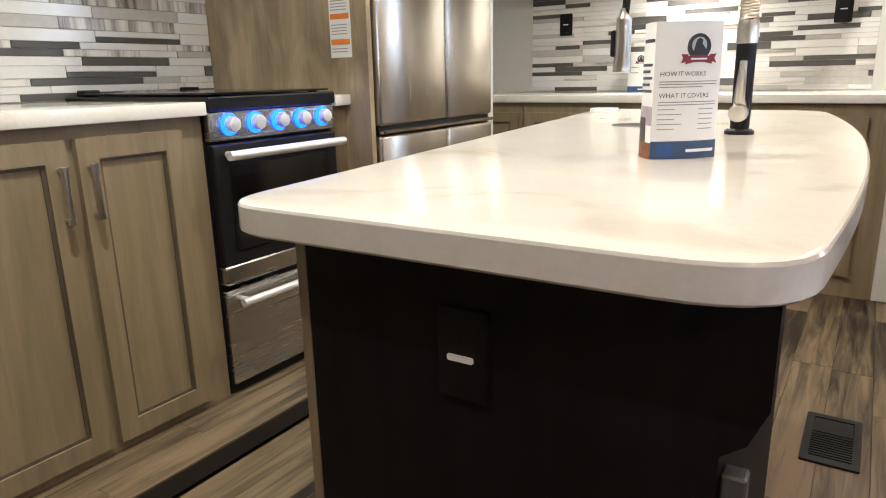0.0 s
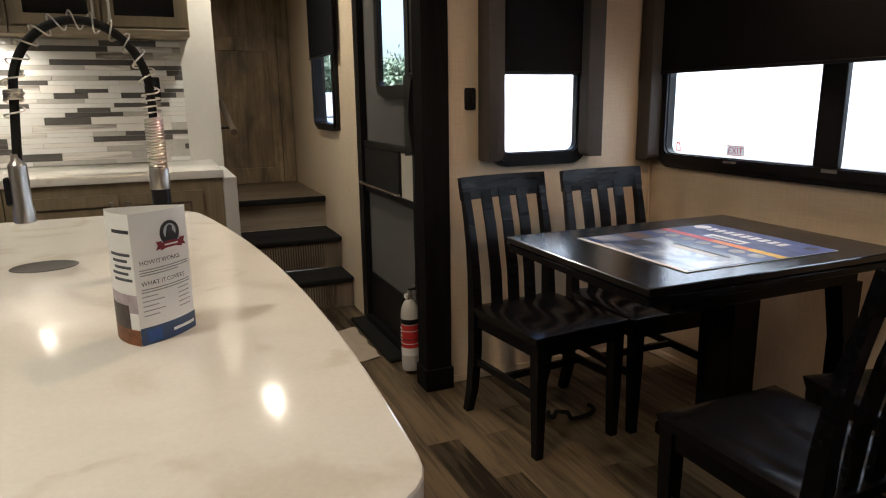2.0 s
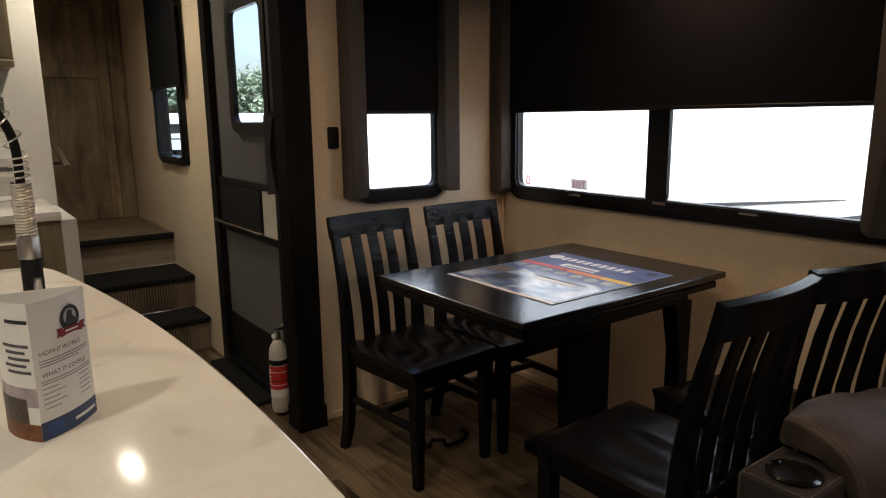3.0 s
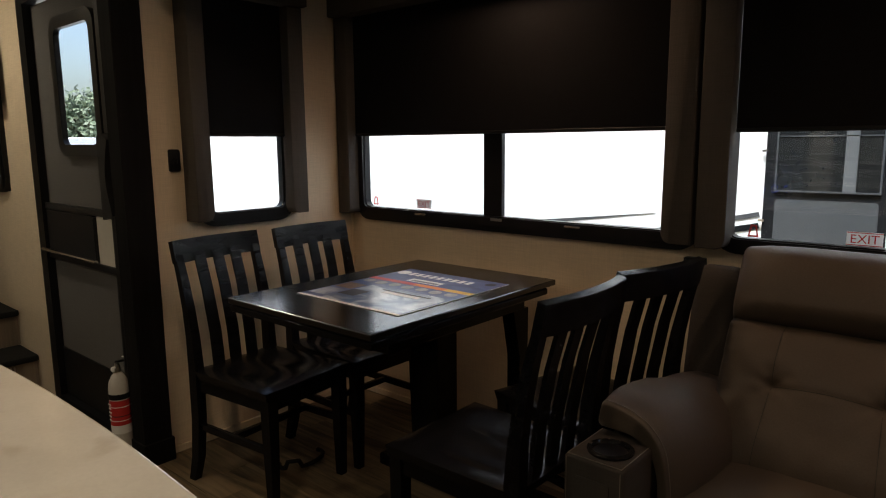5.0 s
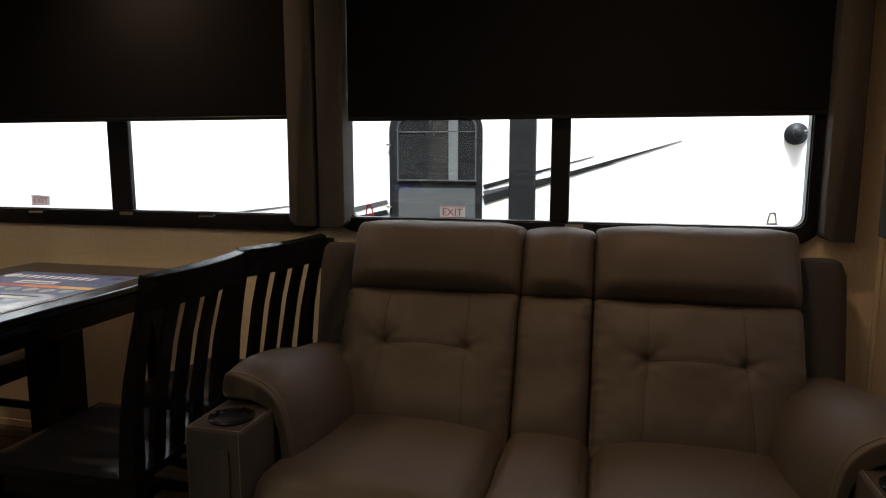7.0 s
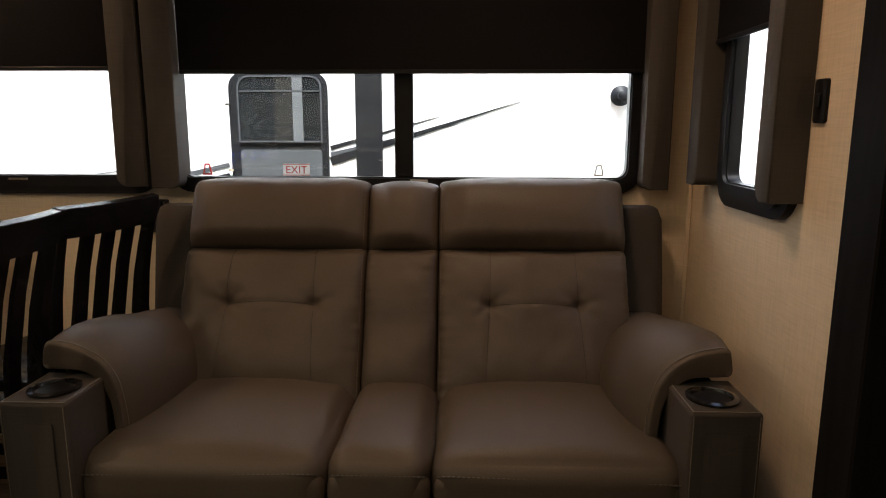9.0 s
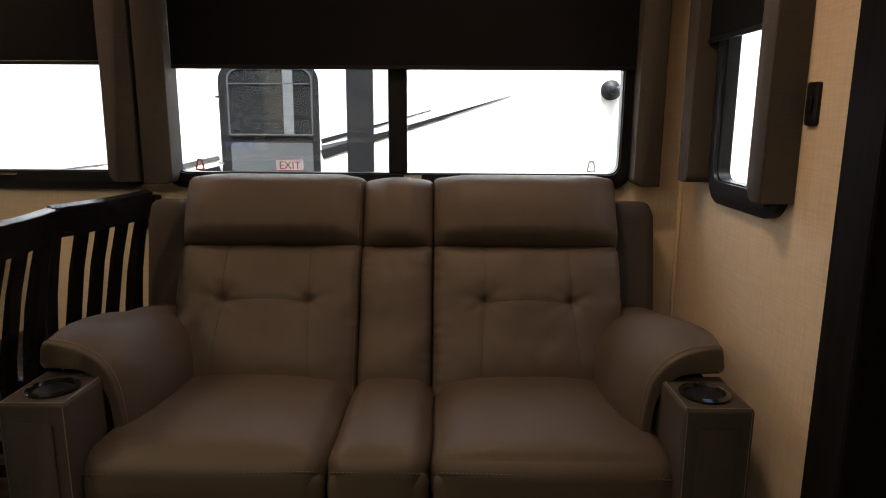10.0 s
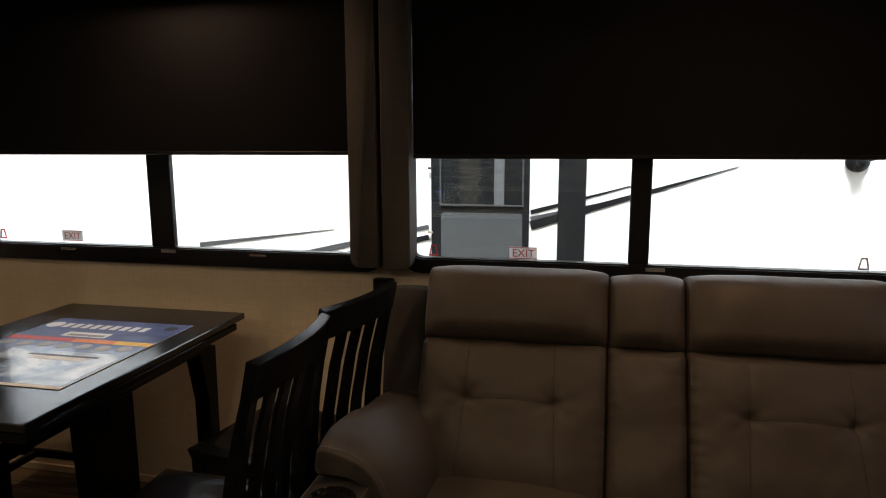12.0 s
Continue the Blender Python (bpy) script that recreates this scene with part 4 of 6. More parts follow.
def arm_pad(s):
    """An armrest pad: a stuffed roll that falls over the inner edge to the seat, with a narrower stitched front."""
    a, b = spline(ARM_FRONT, True, 4), spline(ARM_FULL, True, 4)
    bm = bmesh.new()
    rings, edge = [], []
    for x, k, inset, drop in ((1.06, 0, 0.6, 0), (1.06, 0, 0.22, 0), (1.0615, 0, 0.1, 0), (1.066, 0.0, 0.02, 0), (1.073, 0.08, 0, 0), (1.079, 0.12, 0.012, 0), (1.085, 0.2, 0, 0), (1.1, 0.36, 0, 0), (1.125, 0.56, 0, 0), (1.16, 0.74, 0, 0), (1.2, 0.87, 0, 0.003), (1.26, 0.97, 0, 0.012),
                              (1.33, 1, 0, 0.024), (1.4, 1, 0, 0.04), (1.48, 0.98, 0, 0.058), (1.56, 0.94, 0, 0.072), (1.66, 0.85, 0, 0.09)):
        row = []
        for i, (p, q) in enumerate(zip(a, b)):
            c = p.lerp(q, k)
            other = 56 - (i - 4) // 2 if 4 <= i <= 36 else 4 + (56 - i) * 2 if i >= 40 else i
            across = (a[other % 56] + p) / 2
            c = c.lerp(across, inset)
            wr = 0.004 * k * noise.noise(Vector((x * 8, c.x * 12, c.y * 12 + s))) + 0.003 * (0.1 < k < 0.9) * noise.noise(Vector((x * 6, c.x * 50, c.y * 50)))
            row.append(bm.verts.new((x, s * (c.x + wr), c.y - drop + wr)))
        rings.append(row)
    n = len(a)
    for r0, r1 in zip(rings, rings[1:]):
        for i in range(n):
            bm.faces.new((r0[i], r0[(i + 1) % n], r1[(i + 1) % n], r1[i]))
    bm.faces.new(rings[0])
    bm.faces.new(rings[-1][::-1])
    for i in range(6, 34):
        edge.append(rings[4][i].co.copy() + Vector((-0.0006, 0, 0.0008)))
    bmesh.ops.recalc_face_normals(bm, faces=bm.faces[:])
    return bm, edge


for s, side in ((1, "a"), (-1, "b")):
    yc, w = (0.394, 0.562) if s > 0 else (-0.402, 0.576)
    bp = back_pose(yc)

    def low(u, v):
        return lower_front(w, u, v, True)

    def high(u, v):
        return head_front(w, u, v)

    bk = part("backrest", upholstered(bp, w, -0.03, SEAM_V, low, 92, 84), LEATHER, sofa, "tufted leatherette back cushion", smooth=60)
    for i, (a, b) in enumerate(TUFT_SEAMS):
        strip_on(bp, low, [(a[0] + (b[0] - a[0]) * t, a[1] + (b[1] - a[1]) * t) for t in np.linspace(0, 1, 24)], 0.0011, CREASE, bk)
    for e in (-1, 1):
        stitches_on(bp, low, [(e * (w / 2 - 0.0075), v) for v in np.linspace(0.0, SEAM_V - 0.02, 6)], STITCH, bk)
    hd = part("headrest", upholstered(bp, w + 0.002, SEAM_V + 0.001, TOP_V, high, 60, 44), LEATHER, sofa, "plump leatherette headrest", smooth=60)
    for e in (-1, 1):
        stitches_on(bp, high, [(e * (w / 2 - 0.0075), v) for v in np.linspace(SEAM_V + 0.012, TOP_V - 0.03, 5)], STITCH, hd)
    ys = s * 0.41
    st = part("seat", cushion(bmesh.new(), (0.64, 0.576, 0.15), 0.058, (0.008, 0.002, 0.034), 36, Matrix.Translation((1.255, ys, 0.331)) @ Matrix.Rotation(radians(2.2), 4, "Y"), wrinkle=0.006), LEATHER, sofa, "padded leatherette seat cushion", smooth=180)
    part("footrest", cushion(bmesh.new(), (0.06, 0.566, 0.34), 0.022, (0.006, 0.0, 0.002), 14, Matrix.Translation((0.966, ys, 0.198))), LEATHER, sofa, "padded footrest panel", smooth=180)
    part("seam", strip([(0.9365, ys + u * 0.274, 0.371 - 0.006 * u * s) for u in np.linspace(-1, 1, 15)], 0.0022), CREASE, st)
    stitch_row = bmesh.new()
    for k in range(48):
        u0, u1 = -1 + 2 * k / 48, -1 + 2 * (k + 0.6) / 48
        tube(stitch_row, [(0.9335, ys + u * 0.268, 0.3755 - 0.006 * u * s) for u in (u0, u1)], 0.0011, 4)
    part("stitching", stitch_row, STITCH, st)
    arm, edge = arm_pad(s)
    am = part("armrest", arm, LEATHER, sofa, "padded armrest that folds down to the seat", smooth=180)
    part("arm_seam", strip(edge, 0.0012), STITCH, am)
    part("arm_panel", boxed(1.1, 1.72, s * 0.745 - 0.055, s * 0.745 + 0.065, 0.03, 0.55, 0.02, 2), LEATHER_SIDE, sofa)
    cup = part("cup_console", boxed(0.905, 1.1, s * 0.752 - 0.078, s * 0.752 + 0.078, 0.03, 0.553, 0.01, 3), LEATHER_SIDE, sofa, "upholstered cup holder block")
    part("cup_holder", lathe(bmesh.new(), [(0.036, 0.50), (0.047, 0.5545), (0.056, 0.5535), (0.057, 0.559), (0.046, 0.562), (0.042, 0.555), (0.038, 0.51)], 28, Matrix.Translation((0.985, s * 0.747, 0)), cap=False), plain("glossy_black_" + side, (0.01, 0.01, 0.01), 0.12, bump=0), cup, "glossy black cup holder ring")
    part("cup_well", lathe(bmesh.new(), [(0.0, 0.5537), (0.04, 0.554)], 24, Matrix.Translation((0.985, s * 0.747, 0)), cap=False), BLACK, cup)
    part("front_panel", prism(bmesh.new(), rounded(s * 0.752 - 0.044, s * 0.752 + 0.044, 0.06, 0.508, 0.008, 2), 0.0, 0.004, on_x_wall(0.905), bevel=0.0015), LEATHER_SIDE, cup)
    for e in (-1, 1):
        part("edge_seam", strip([(0.9055, s * 0.752 + e * 0.07, z) for z in (0.06, 0.3, 0.545)], 0.0012), STITCH, cup)
        part("edge_seam", strip([(x, s * 0.752 + e * 0.07, 0.5535) for x in (0.91, 1.0, 1.09)], 0.0012), STITCH, cup)
    part("edge_seam", strip([(0.9115, s * 0.752 + y, 0.5535) for y in (-0.07, 0.0, 0.07)], 0.0012), STITCH, cup)
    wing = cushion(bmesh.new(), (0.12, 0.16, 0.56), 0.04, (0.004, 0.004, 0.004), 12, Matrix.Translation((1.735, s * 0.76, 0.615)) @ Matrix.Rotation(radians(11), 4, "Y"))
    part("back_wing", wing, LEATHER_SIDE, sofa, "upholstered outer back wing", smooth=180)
bp = back_pose(0)
part("console_back", upholstered(bp, 0.222, -0.03, SEAM_V, lambda u, v: lower_front(0.222, u, v, False) + 0.004, 36, 70), LEATHER, sofa, "narrow fold-down console back", smooth=60)
part("console_headrest", upholstered(bp, 0.222, SEAM_V + 0.001, TOP_V - 0.006, lambda u, v: head_front(0.222, u, v + 0.006) + 0.012, 36, 40), LEATHER, sofa, "narrow console headrest", smooth=60)
cs = part("console_seat", cushion(bmesh.new(), (0.63, 0.24, 0.15), 0.05, (0.008, 0.002, 0.026), 24, Matrix.Translation((1.256, 0, 0.331)) @ Matrix.Rotation(radians(2.2), 4, "Y"), wrinkle=0.005), LEATHER, sofa, "narrow console seat pad", smooth=180)
part("console_front", cushion(bmesh.new(), (0.06, 0.236, 0.34), 0.022, (0.005, 0, 0.002), 12, Matrix.Translation((0.969, 0, 0.198))), LEATHER, sofa, smooth=180)
part("seam", strip([(0.9405, u * 0.112, 0.373) for u in np.linspace(-1, 1, 7)], 0.0022), CREASE, cs)
stitch_row = bmesh.new()
for k in range(20):
    tube(stitch_row, [(0.9375, 0.108 * (-1 + 2 * (k + f) / 20), 0.3775) for f in (0, 0.6)], 0.0011, 4)
part("stitching", stitch_row, STITCH, cs)
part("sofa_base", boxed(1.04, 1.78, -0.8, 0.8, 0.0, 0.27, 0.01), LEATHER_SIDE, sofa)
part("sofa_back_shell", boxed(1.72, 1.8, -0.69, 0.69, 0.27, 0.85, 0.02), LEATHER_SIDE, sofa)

# ---- kitchen island ----
IZ = 0.915


def side_x(y):
    return -0.078 - 0.089 * (y - 1.0) ** 2


def island_outline(grow=0.0):
    """Straight front, back and aisle side, bowed seating side, rounded corners."""
    right = [(side_x(y) + grow, y) for y in np.linspace(0.56 - grow, 2.10 + grow, 24)]
    yf, yb = 0.485 - grow, 2.2 + grow
    xf, xb = -0.625 - grow, -0.845 - grow

    def arc(p, c, q, n=6):
        return [tuple((1 - t) ** 2 * np.array(p) + 2 * t * (1 - t) * np.array(c) + t * t * np.array(q)) for t in np.linspace(0, 1, n)]

    rf = (side_x(yf) + grow, yf)
    rb = (side_x(yb) + grow, yb)
    pts = arc((rf[0] - 0.09, yf), rf, right[0], 8)[:-1] + right + arc(right[-1], rb, (rb[0] - 0.1, yb), 8)[1:]
    pts += arc((xb + 0.09, yb), (xb, yb), (xb + 0.01, yb - 0.09), 7)
    pts += arc((xf - 0.007, yf + 0.06), (xf, yf), (xf + 0.06, yf), 7)
    return pts


island = thing("kitchen_island", "dark kitchen island base with a wood edge", "kitchen island")
bm = bmesh.new()
prism(bm, [(-0.555, 0.56), (-0.15, 0.56), (-0.15, 1.0), (-0.27, 2.1), (-0.78, 2.1)], 0.06, IZ - 0.033)
part("carcass", bm, ISLAND_BLACK, island)
part("end_panel", prism(bmesh.new(), [(-0.557, 0.0), (-0.148, 0.0), (-0.148, 0.752), (-0.13, 0.766), (-0.117, 0.797), (-0.117, IZ - 0.0325), (-0.557, IZ - 0.0325)], 0.0, 0.014, on_y_wall(0.549)), ISLAND_BLACK, island, "near-black end panel")
part("edge_strip", boxed(-0.147, -0.128, 0.54, 0.56, 0.0, 0.735, 0.002), plain("grey_edge", (0.08, 0.076, 0.073), 0.5), island, "grey edge strip")
part("wood_edge", boxed(-0.572, -0.558, 0.535, 0.62, 0.0, IZ - 0.0325, 0.001), CABINET, island, "taupe wood edge strip")
outlet = part("outlet", prism(bmesh.new(), rounded(-0.393, -0.341, 0.745, 0.832, 0.005), 0.0, 0.006, on_y_wall(0.535), bevel=0.001), ISLAND_BLACK, island, "black outlet cover on the end panel")
part("outlet_label", prism(bmesh.new(), rounded(-0.382, -0.355, 0.782, 0.788, 0.002), 0.0062, 0.008, on_y_wall(0.535)), PAPER, outlet, "small white slot light")
top = thing("island_countertop", "white veined quartz island countertop with rounded corners", "countertop")
slab = bmesh.new()
loops = [[slab.verts.new((x, y, IZ - drop)) for x, y in island_outline(grow)] for grow, drop in ((-0.003, 0.032), (0.0, 0.029), (0.0, 0.004), (-0.0012, 0.0012), (-0.004, 0.0))]
for a, b in zip(loops, loops[1:]):
    for i in range(len(a)):
        slab.faces.new((a[i], a[(i + 1) % len(a)], b[(i + 1) % len(a)], b[i]))
slab.faces.new(loops[0][::-1])
slab.faces.new(loops[-1])
part("slab", slab, QUARTZ, top, smooth=20)

# ---- left kitchen run ----
KX, KZ, FLZ = -1.69, 0.975, 0.07
base_s = structure("slide_floor", boxed(LEFT_X, -1.47, -0.8, 2.745, 0.012, FLZ - 0.006), plain("dark_kick", (0.015, 0.013, 0.012), 0.6), "raised floor of the kitchen extension with a dark kick face", "floor")
def shaker(m, u0, u1, v0, v1, parent, mat=CABINET, handle=None, name="door", inset=None, hlen=0.13):
    """A framed cabinet door with a bevelled raised panel."""
    f = 0.052
    bm = ring(bmesh.new(), [(u0, v0), (u1, v0), (u1, v1), (u0, v1)], [(u0 + f, v0 + f), (u1 - f, v0 + f), (u1 - f, v1 - f), (u0 + f, v1 - f)], 0.001, 0.02, m)
    ob = part(name, bm, mat, parent)
    bead = ring(bmesh.new(), [(u0 + f, v0 + f), (u1 - f, v0 + f), (u1 - f, v1 - f), (u0 + f, v1 - f)], [(u0 + f + 0.009, v0 + f + 0.009), (u1 - f - 0.009, v0 + f + 0.009), (u1 - f - 0.009, v1 - f - 0.009), (u0 + f + 0.009, v1 - f - 0.009)], 0.001, 0.013, m)
    part("bead", bead, inset or wood("dark_glaze_" + str(len(bpy.data.materials)), (0.06, 0.045, 0.03), (0.11, 0.085, 0.06), "z", 0.5), ob)
    part("panel", boxed(u0 + f + 0.006, u1 - f - 0.006, v0 + f + 0.006, v1 - f - 0.006, 0.001, 0.009, m=m), inset or mat, ob)
    if handle:
        hu, hv = handle
        h = tube(bmesh.new(), [m @ Vector((hu, hv, 0.046)), m @ Vector((hu, hv - hlen, 0.046))], 0.0075, 10)
        for v in (hv - 0.008, hv - hlen + 0.008):
            tube(h, [m @ Vector((hu, v, 0.019)), m @ Vector((hu, v, 0.046))], 0.005, 8)
            box(h, hu - 0.009, hu + 0.009, v - 0.009, v + 0.009, 0.04, 0.052, 0.002, m=m)
        part("handle", h, NICKEL, ob, "brushed nickel bar handle")
    return ob


KM = on_x_wall(KX, 1)
cab = thing("base_cabinet", "taupe wood base cabinet with two framed doors", "cabinet", "kitchen base cabinets")
part("carcass", boxed(LEFT_X + 0.005, KX, 0.5, 1.295, FLZ, KZ - 0.039), CABINET, cab)
shaker(KM, 0.56, 0.897, 0.1, 0.905, cab, handle=(0.872, 0.845), hlen=0.135)
shaker(KM, 0.922, 1.215, 0.1, 0.905, cab, handle=(0.945, 0.845), hlen=0.135)
cab = thing("base_cabinet", "taupe wood base cabinet", "cabinet", "kitchen base cabinets")
part("carcass", boxed(LEFT_X + 0.005, KX, -0.7, 0.498, FLZ, KZ - 0.039), CABINET, cab)
shaker(KM, 0.1, 0.47, 0.135, 0.905, cab)
ct = thing("wall_countertop", "white quartz countertop beside the range", "countertop")
part("slab", boxed(LEFT_X + 0.003, KX + 0.03, -0.7, 1.298, KZ - 0.038, KZ, 0.004, 2), QUARTZ, ct)
part("slab", boxed(LEFT_X + 0.003, KX + 0.03, 1.836, 1.918, KZ - 0.038, KZ, 0.004, 2), QUARTZ, ct)
part("filler", boxed(LEFT_X + 0.005, KX, 1.838, 1.918, FLZ, KZ - 0.0385), CABINET, ct, "narrow taupe filler panel")

rng = thing("range", "stainless steel gas range with blue-lit knobs", "range", at=pose(0, 1.565, 0))
RM = on_x_wall(KX, 1)
R0, R1 = -0.262, 0.262
part("body", boxed(LEFT_X + 0.01, KX - 0.002, R0, R1, FLZ, KZ - 0.03), BLACK, rng)
part("cooktop", boxed(LEFT_X + 0.01, KX + 0.035, R0 - 0.002, R1 + 0.002, KZ - 0.028, KZ + 0.012, 0.004), BLACK, rng, "black enamelled cooktop")
part("glass_cover", boxed(LEFT_X + 0.06, KX + 0.02, R0 + 0.012, R1 - 0.012, KZ + 0.0165, KZ + 0.0235, 0.002), OVENGLASS, rng, "folded-down black glass cooktop cover")
for y in (R0 + 0.06, R1 - 0.06):
    part("cover_hinge", boxed(LEFT_X + 0.03, LEFT_X + 0.075, y - 0.03, y + 0.03, KZ + 0.0125, KZ + 0.034, 0.004), BLACK, rng)
    part("cover_bumper", boxed(KX - 0.02, KX, y - 0.012, y + 0.012, KZ + 0.0122, KZ + 0.0163), RUBBER, rng)
part("control_panel", boxed(KX - 0.001, KX + 0.025, R0, R1, 0.862, KZ - 0.029, 0.003), STEEL, rng, "brushed steel control panel")
BLUE = glow("blue_ring", (0.02, 0.075, 1.0), 0.75)
for k in range(5):
    y = -0.19 + k * 0.098
    kn = part("knob", lathe(bmesh.new(), [(0.0235, 0.0), (0.023, 0.02), (0.02, 0.027), (0.007, 0.029)], 24, Matrix.Translation((KX + 0.026, y, 0.908)) @ Matrix.Rotation(radians(90), 4, "Y")), SATIN_BAR, rng, "steel knob with blue light ring")
    part("light_ring", lathe(bmesh.new(), [(0.0242, 0.0), (0.033, 0.0), (0.031, 0.007), (0.0242, 0.008)], 20, Matrix.Translation((KX + 0.0255, y, 0.908)) @ Matrix.Rotation(radians(90), 4, "Y"), cap=False), BLUE, kn, "glowing blue ring")
part("oven_door", boxed(KX - 0.001, KX + 0.03, R0 + 0.002, R1 - 0.002, 0.49, 0.852, 0.004), BLACK, rng, "black oven door")
part("oven_glass", boxed(KX + 0.0302, KX + 0.033, R0 + 0.05, R1 - 0.05, 0.53, 0.79, 0.002), OVENGLASS, rng, "black oven window")
part("door_trim", boxed(KX - 0.001, KX + 0.031, R0 + 0.002, R1 - 0.002, 0.43, 0.488, 0.003), STEEL, rng, "steel strip below the oven window")


def bar_handle(y0, y1, x, z, r=0.012):
    bm = tube(bmesh.new(), [(x, y0, z), (x, y1, z)], r, 12)
    for y in (y0 + 0.03, y1 - 0.03):
        tube(bm, [(x - 0.045, y, z), (x, y, z)], r * 0.7, 8)
    return bm


part("oven_handle", bar_handle(R0 + 0.02, R1 - 0.01, KX + 0.075, 0.822, 0.014), SATIN_BAR, rng, "round steel oven handle")
part("drawer", boxed(KX - 0.001, KX + 0.02, R0 + 0.002, R1 - 0.002, 0.105, 0.41, 0.004), STEEL, rng, "stainless storage drawer")
part("drawer_handle", bar_handle(R0 + 0.03, R1 - 0.03, KX + 0.06, 0.375, 0.013), SATIN_BAR, rng, "round steel drawer handle")

panel = thing("fridge_side_panel", "pale oak cabinet side beside the range", "cabinet panel")
part("board", boxed(LEFT_X + 0.003, -1.575, 1.92, 1.945, FLZ, CEIL - 0.003, 0.001), PALEOAK, panel)
lab = part("warning_label", boxed(-1.74, -1.645, 0.0, 0.0012, 1.10, 1.34, m=Matrix.Translation((0, 1.9185, 0))), PAPER, panel, "white safety label with orange bands")
for z in (1.315, 1.235, 1.15):
    part("label_band", boxed(-1.735, -1.65, 1.9175, 1.9183, z - 0.006, z + 0.012), ORANGE, lab)
for z in (1.29, 1.28, 1.27, 1.26, 1.21, 1.2, 1.19, 1.18, 1.13, 1.12):
    part("label_line", boxed(-1.732, -1.66, 1.9177, 1.9183, z - 0.0015, z + 0.0015), plain("grey_print", (0.35, 0.35, 0.35), 0.6), lab)

fr = thing("refrigerator", "bronze stainless french-door refrigerator with blue-lit edge", "refrigerator", at=pose(0, 0, FLZ))
FX = -1.56
part("cabinet_body", boxed(LEFT_X + 0.01, FX - 0.05, 1.96, 2.775, 0.0, 1.72), BLACK, fr)
for a, b, c, d, n_ in ((1.955, 2.397, 0.79, 1.72, "upper_door"), (2.403, 2.778, 0.79, 1.72, "upper_door"), (1.955, 2.397, 0.03, 0.755, "lower_door"), (2.403, 2.778, 0.03, 0.755, "lower_door")):
    part(n_, boxed(FX - 0.048, FX, a, b, c, d, 0.012, 3), FRIDGE_STEEL, fr, "brushed bronze steel door", smooth=50)
part("handle_recess", boxed(FX - 0.045, FX - 0.015, 1.965, 2.77, 0.757, 0.788), BLACK, fr)
part("door_lip", boxed(FX - 0.014, FX + 0.012, 1.96, 2.775, 0.762, 0.776, 0.004), CHROME, fr, "polished handle lip")

# ---- back kitchen counter ----
CY = 3.5
CM = on_y_wall(CY)
for u0, u1, hd in ((-2.28, -1.755, None), (-1.75, -0.945, "pair"), (-0.94, -0.005, "pair")):
    cab = thing("base_cabinet", "taupe wood base cabinet below the back counter", "cabinet", "kitchen base cabinets")
    part("carcass", boxed(u0, u1, CY, BACK_Y - 0.003, 0.0, IZ - 0.041), CABINET, cab)
    mid = (u0 + u1) / 2
    if hd:
        shaker(CM, u0 + 0.02, mid - 0.008, 0.1, 0.82, cab, handle=(mid - 0.035, 0.79), hlen=0.1)
        shaker(CM, mid + 0.008, u1 - 0.08 * (u1 > -0.1) - 0.02, 0.1, 0.82, cab, handle=(mid + 0.035, 0.79), hlen=0.1)
    else:
        shaker(CM, u0 + 0.02, u1 - 0.02, 0.1, 0.82, cab)
ct = thing("back_countertop", "white quartz countertop along the tiled wall", "countertop")
part("slab", boxed(LX + 0.003, 0.0, CY - 0.025, BACK_Y - 0.003, IZ - 0.04, IZ, 0.005, 2), QUARTZ, ct)
part("end_panel", boxed(-0.004, 0.062, CY - 0.005, BACK_Y - 0.003, 0.0, IZ - 0.0405, 0.003), WHITE, ct, "off-white end panel")
for u0, u1 in ((-2.28, -1.6), (-1.595, -0.88), (-0.875, -0.075)):
    up = thing("wall_cabinet", "taupe wall cabinet with dark glass doors", "cabinet", "kitchen wall cabinets")
    part("carcass", boxed(u0, u1, 3.86, BACK_Y - 0.003, 1.575, 2.2, 0.002), CABINET, up)
    UM = on_y_wall(3.86)
    mid = (u0 + u1) / 2
    part("light_rail", boxed(u0, u1, 3.835, 3.858, 1.565, 1.60, 0.004), CABINET_H, up)
    for a, b in ((u0 + 0.015, mid - 0.005), (mid + 0.005, u1 - 0.015)):
        shaker(UM, a, b, 1.61, 2.15, up, inset=OVENGLASS, handle=((b - 0.03) if b < mid else (a + 0.03), 1.76))

# ---- outside ----
ground = structure("ground", boxed(-150, 150, -150, 150, -1.0, -0.9), plain("grey_gravel", (0.3, 0.29, 0.27), 0.9, vary=0.25), "grey gravel yard", "ground")

# ---- things on the island and counters ----


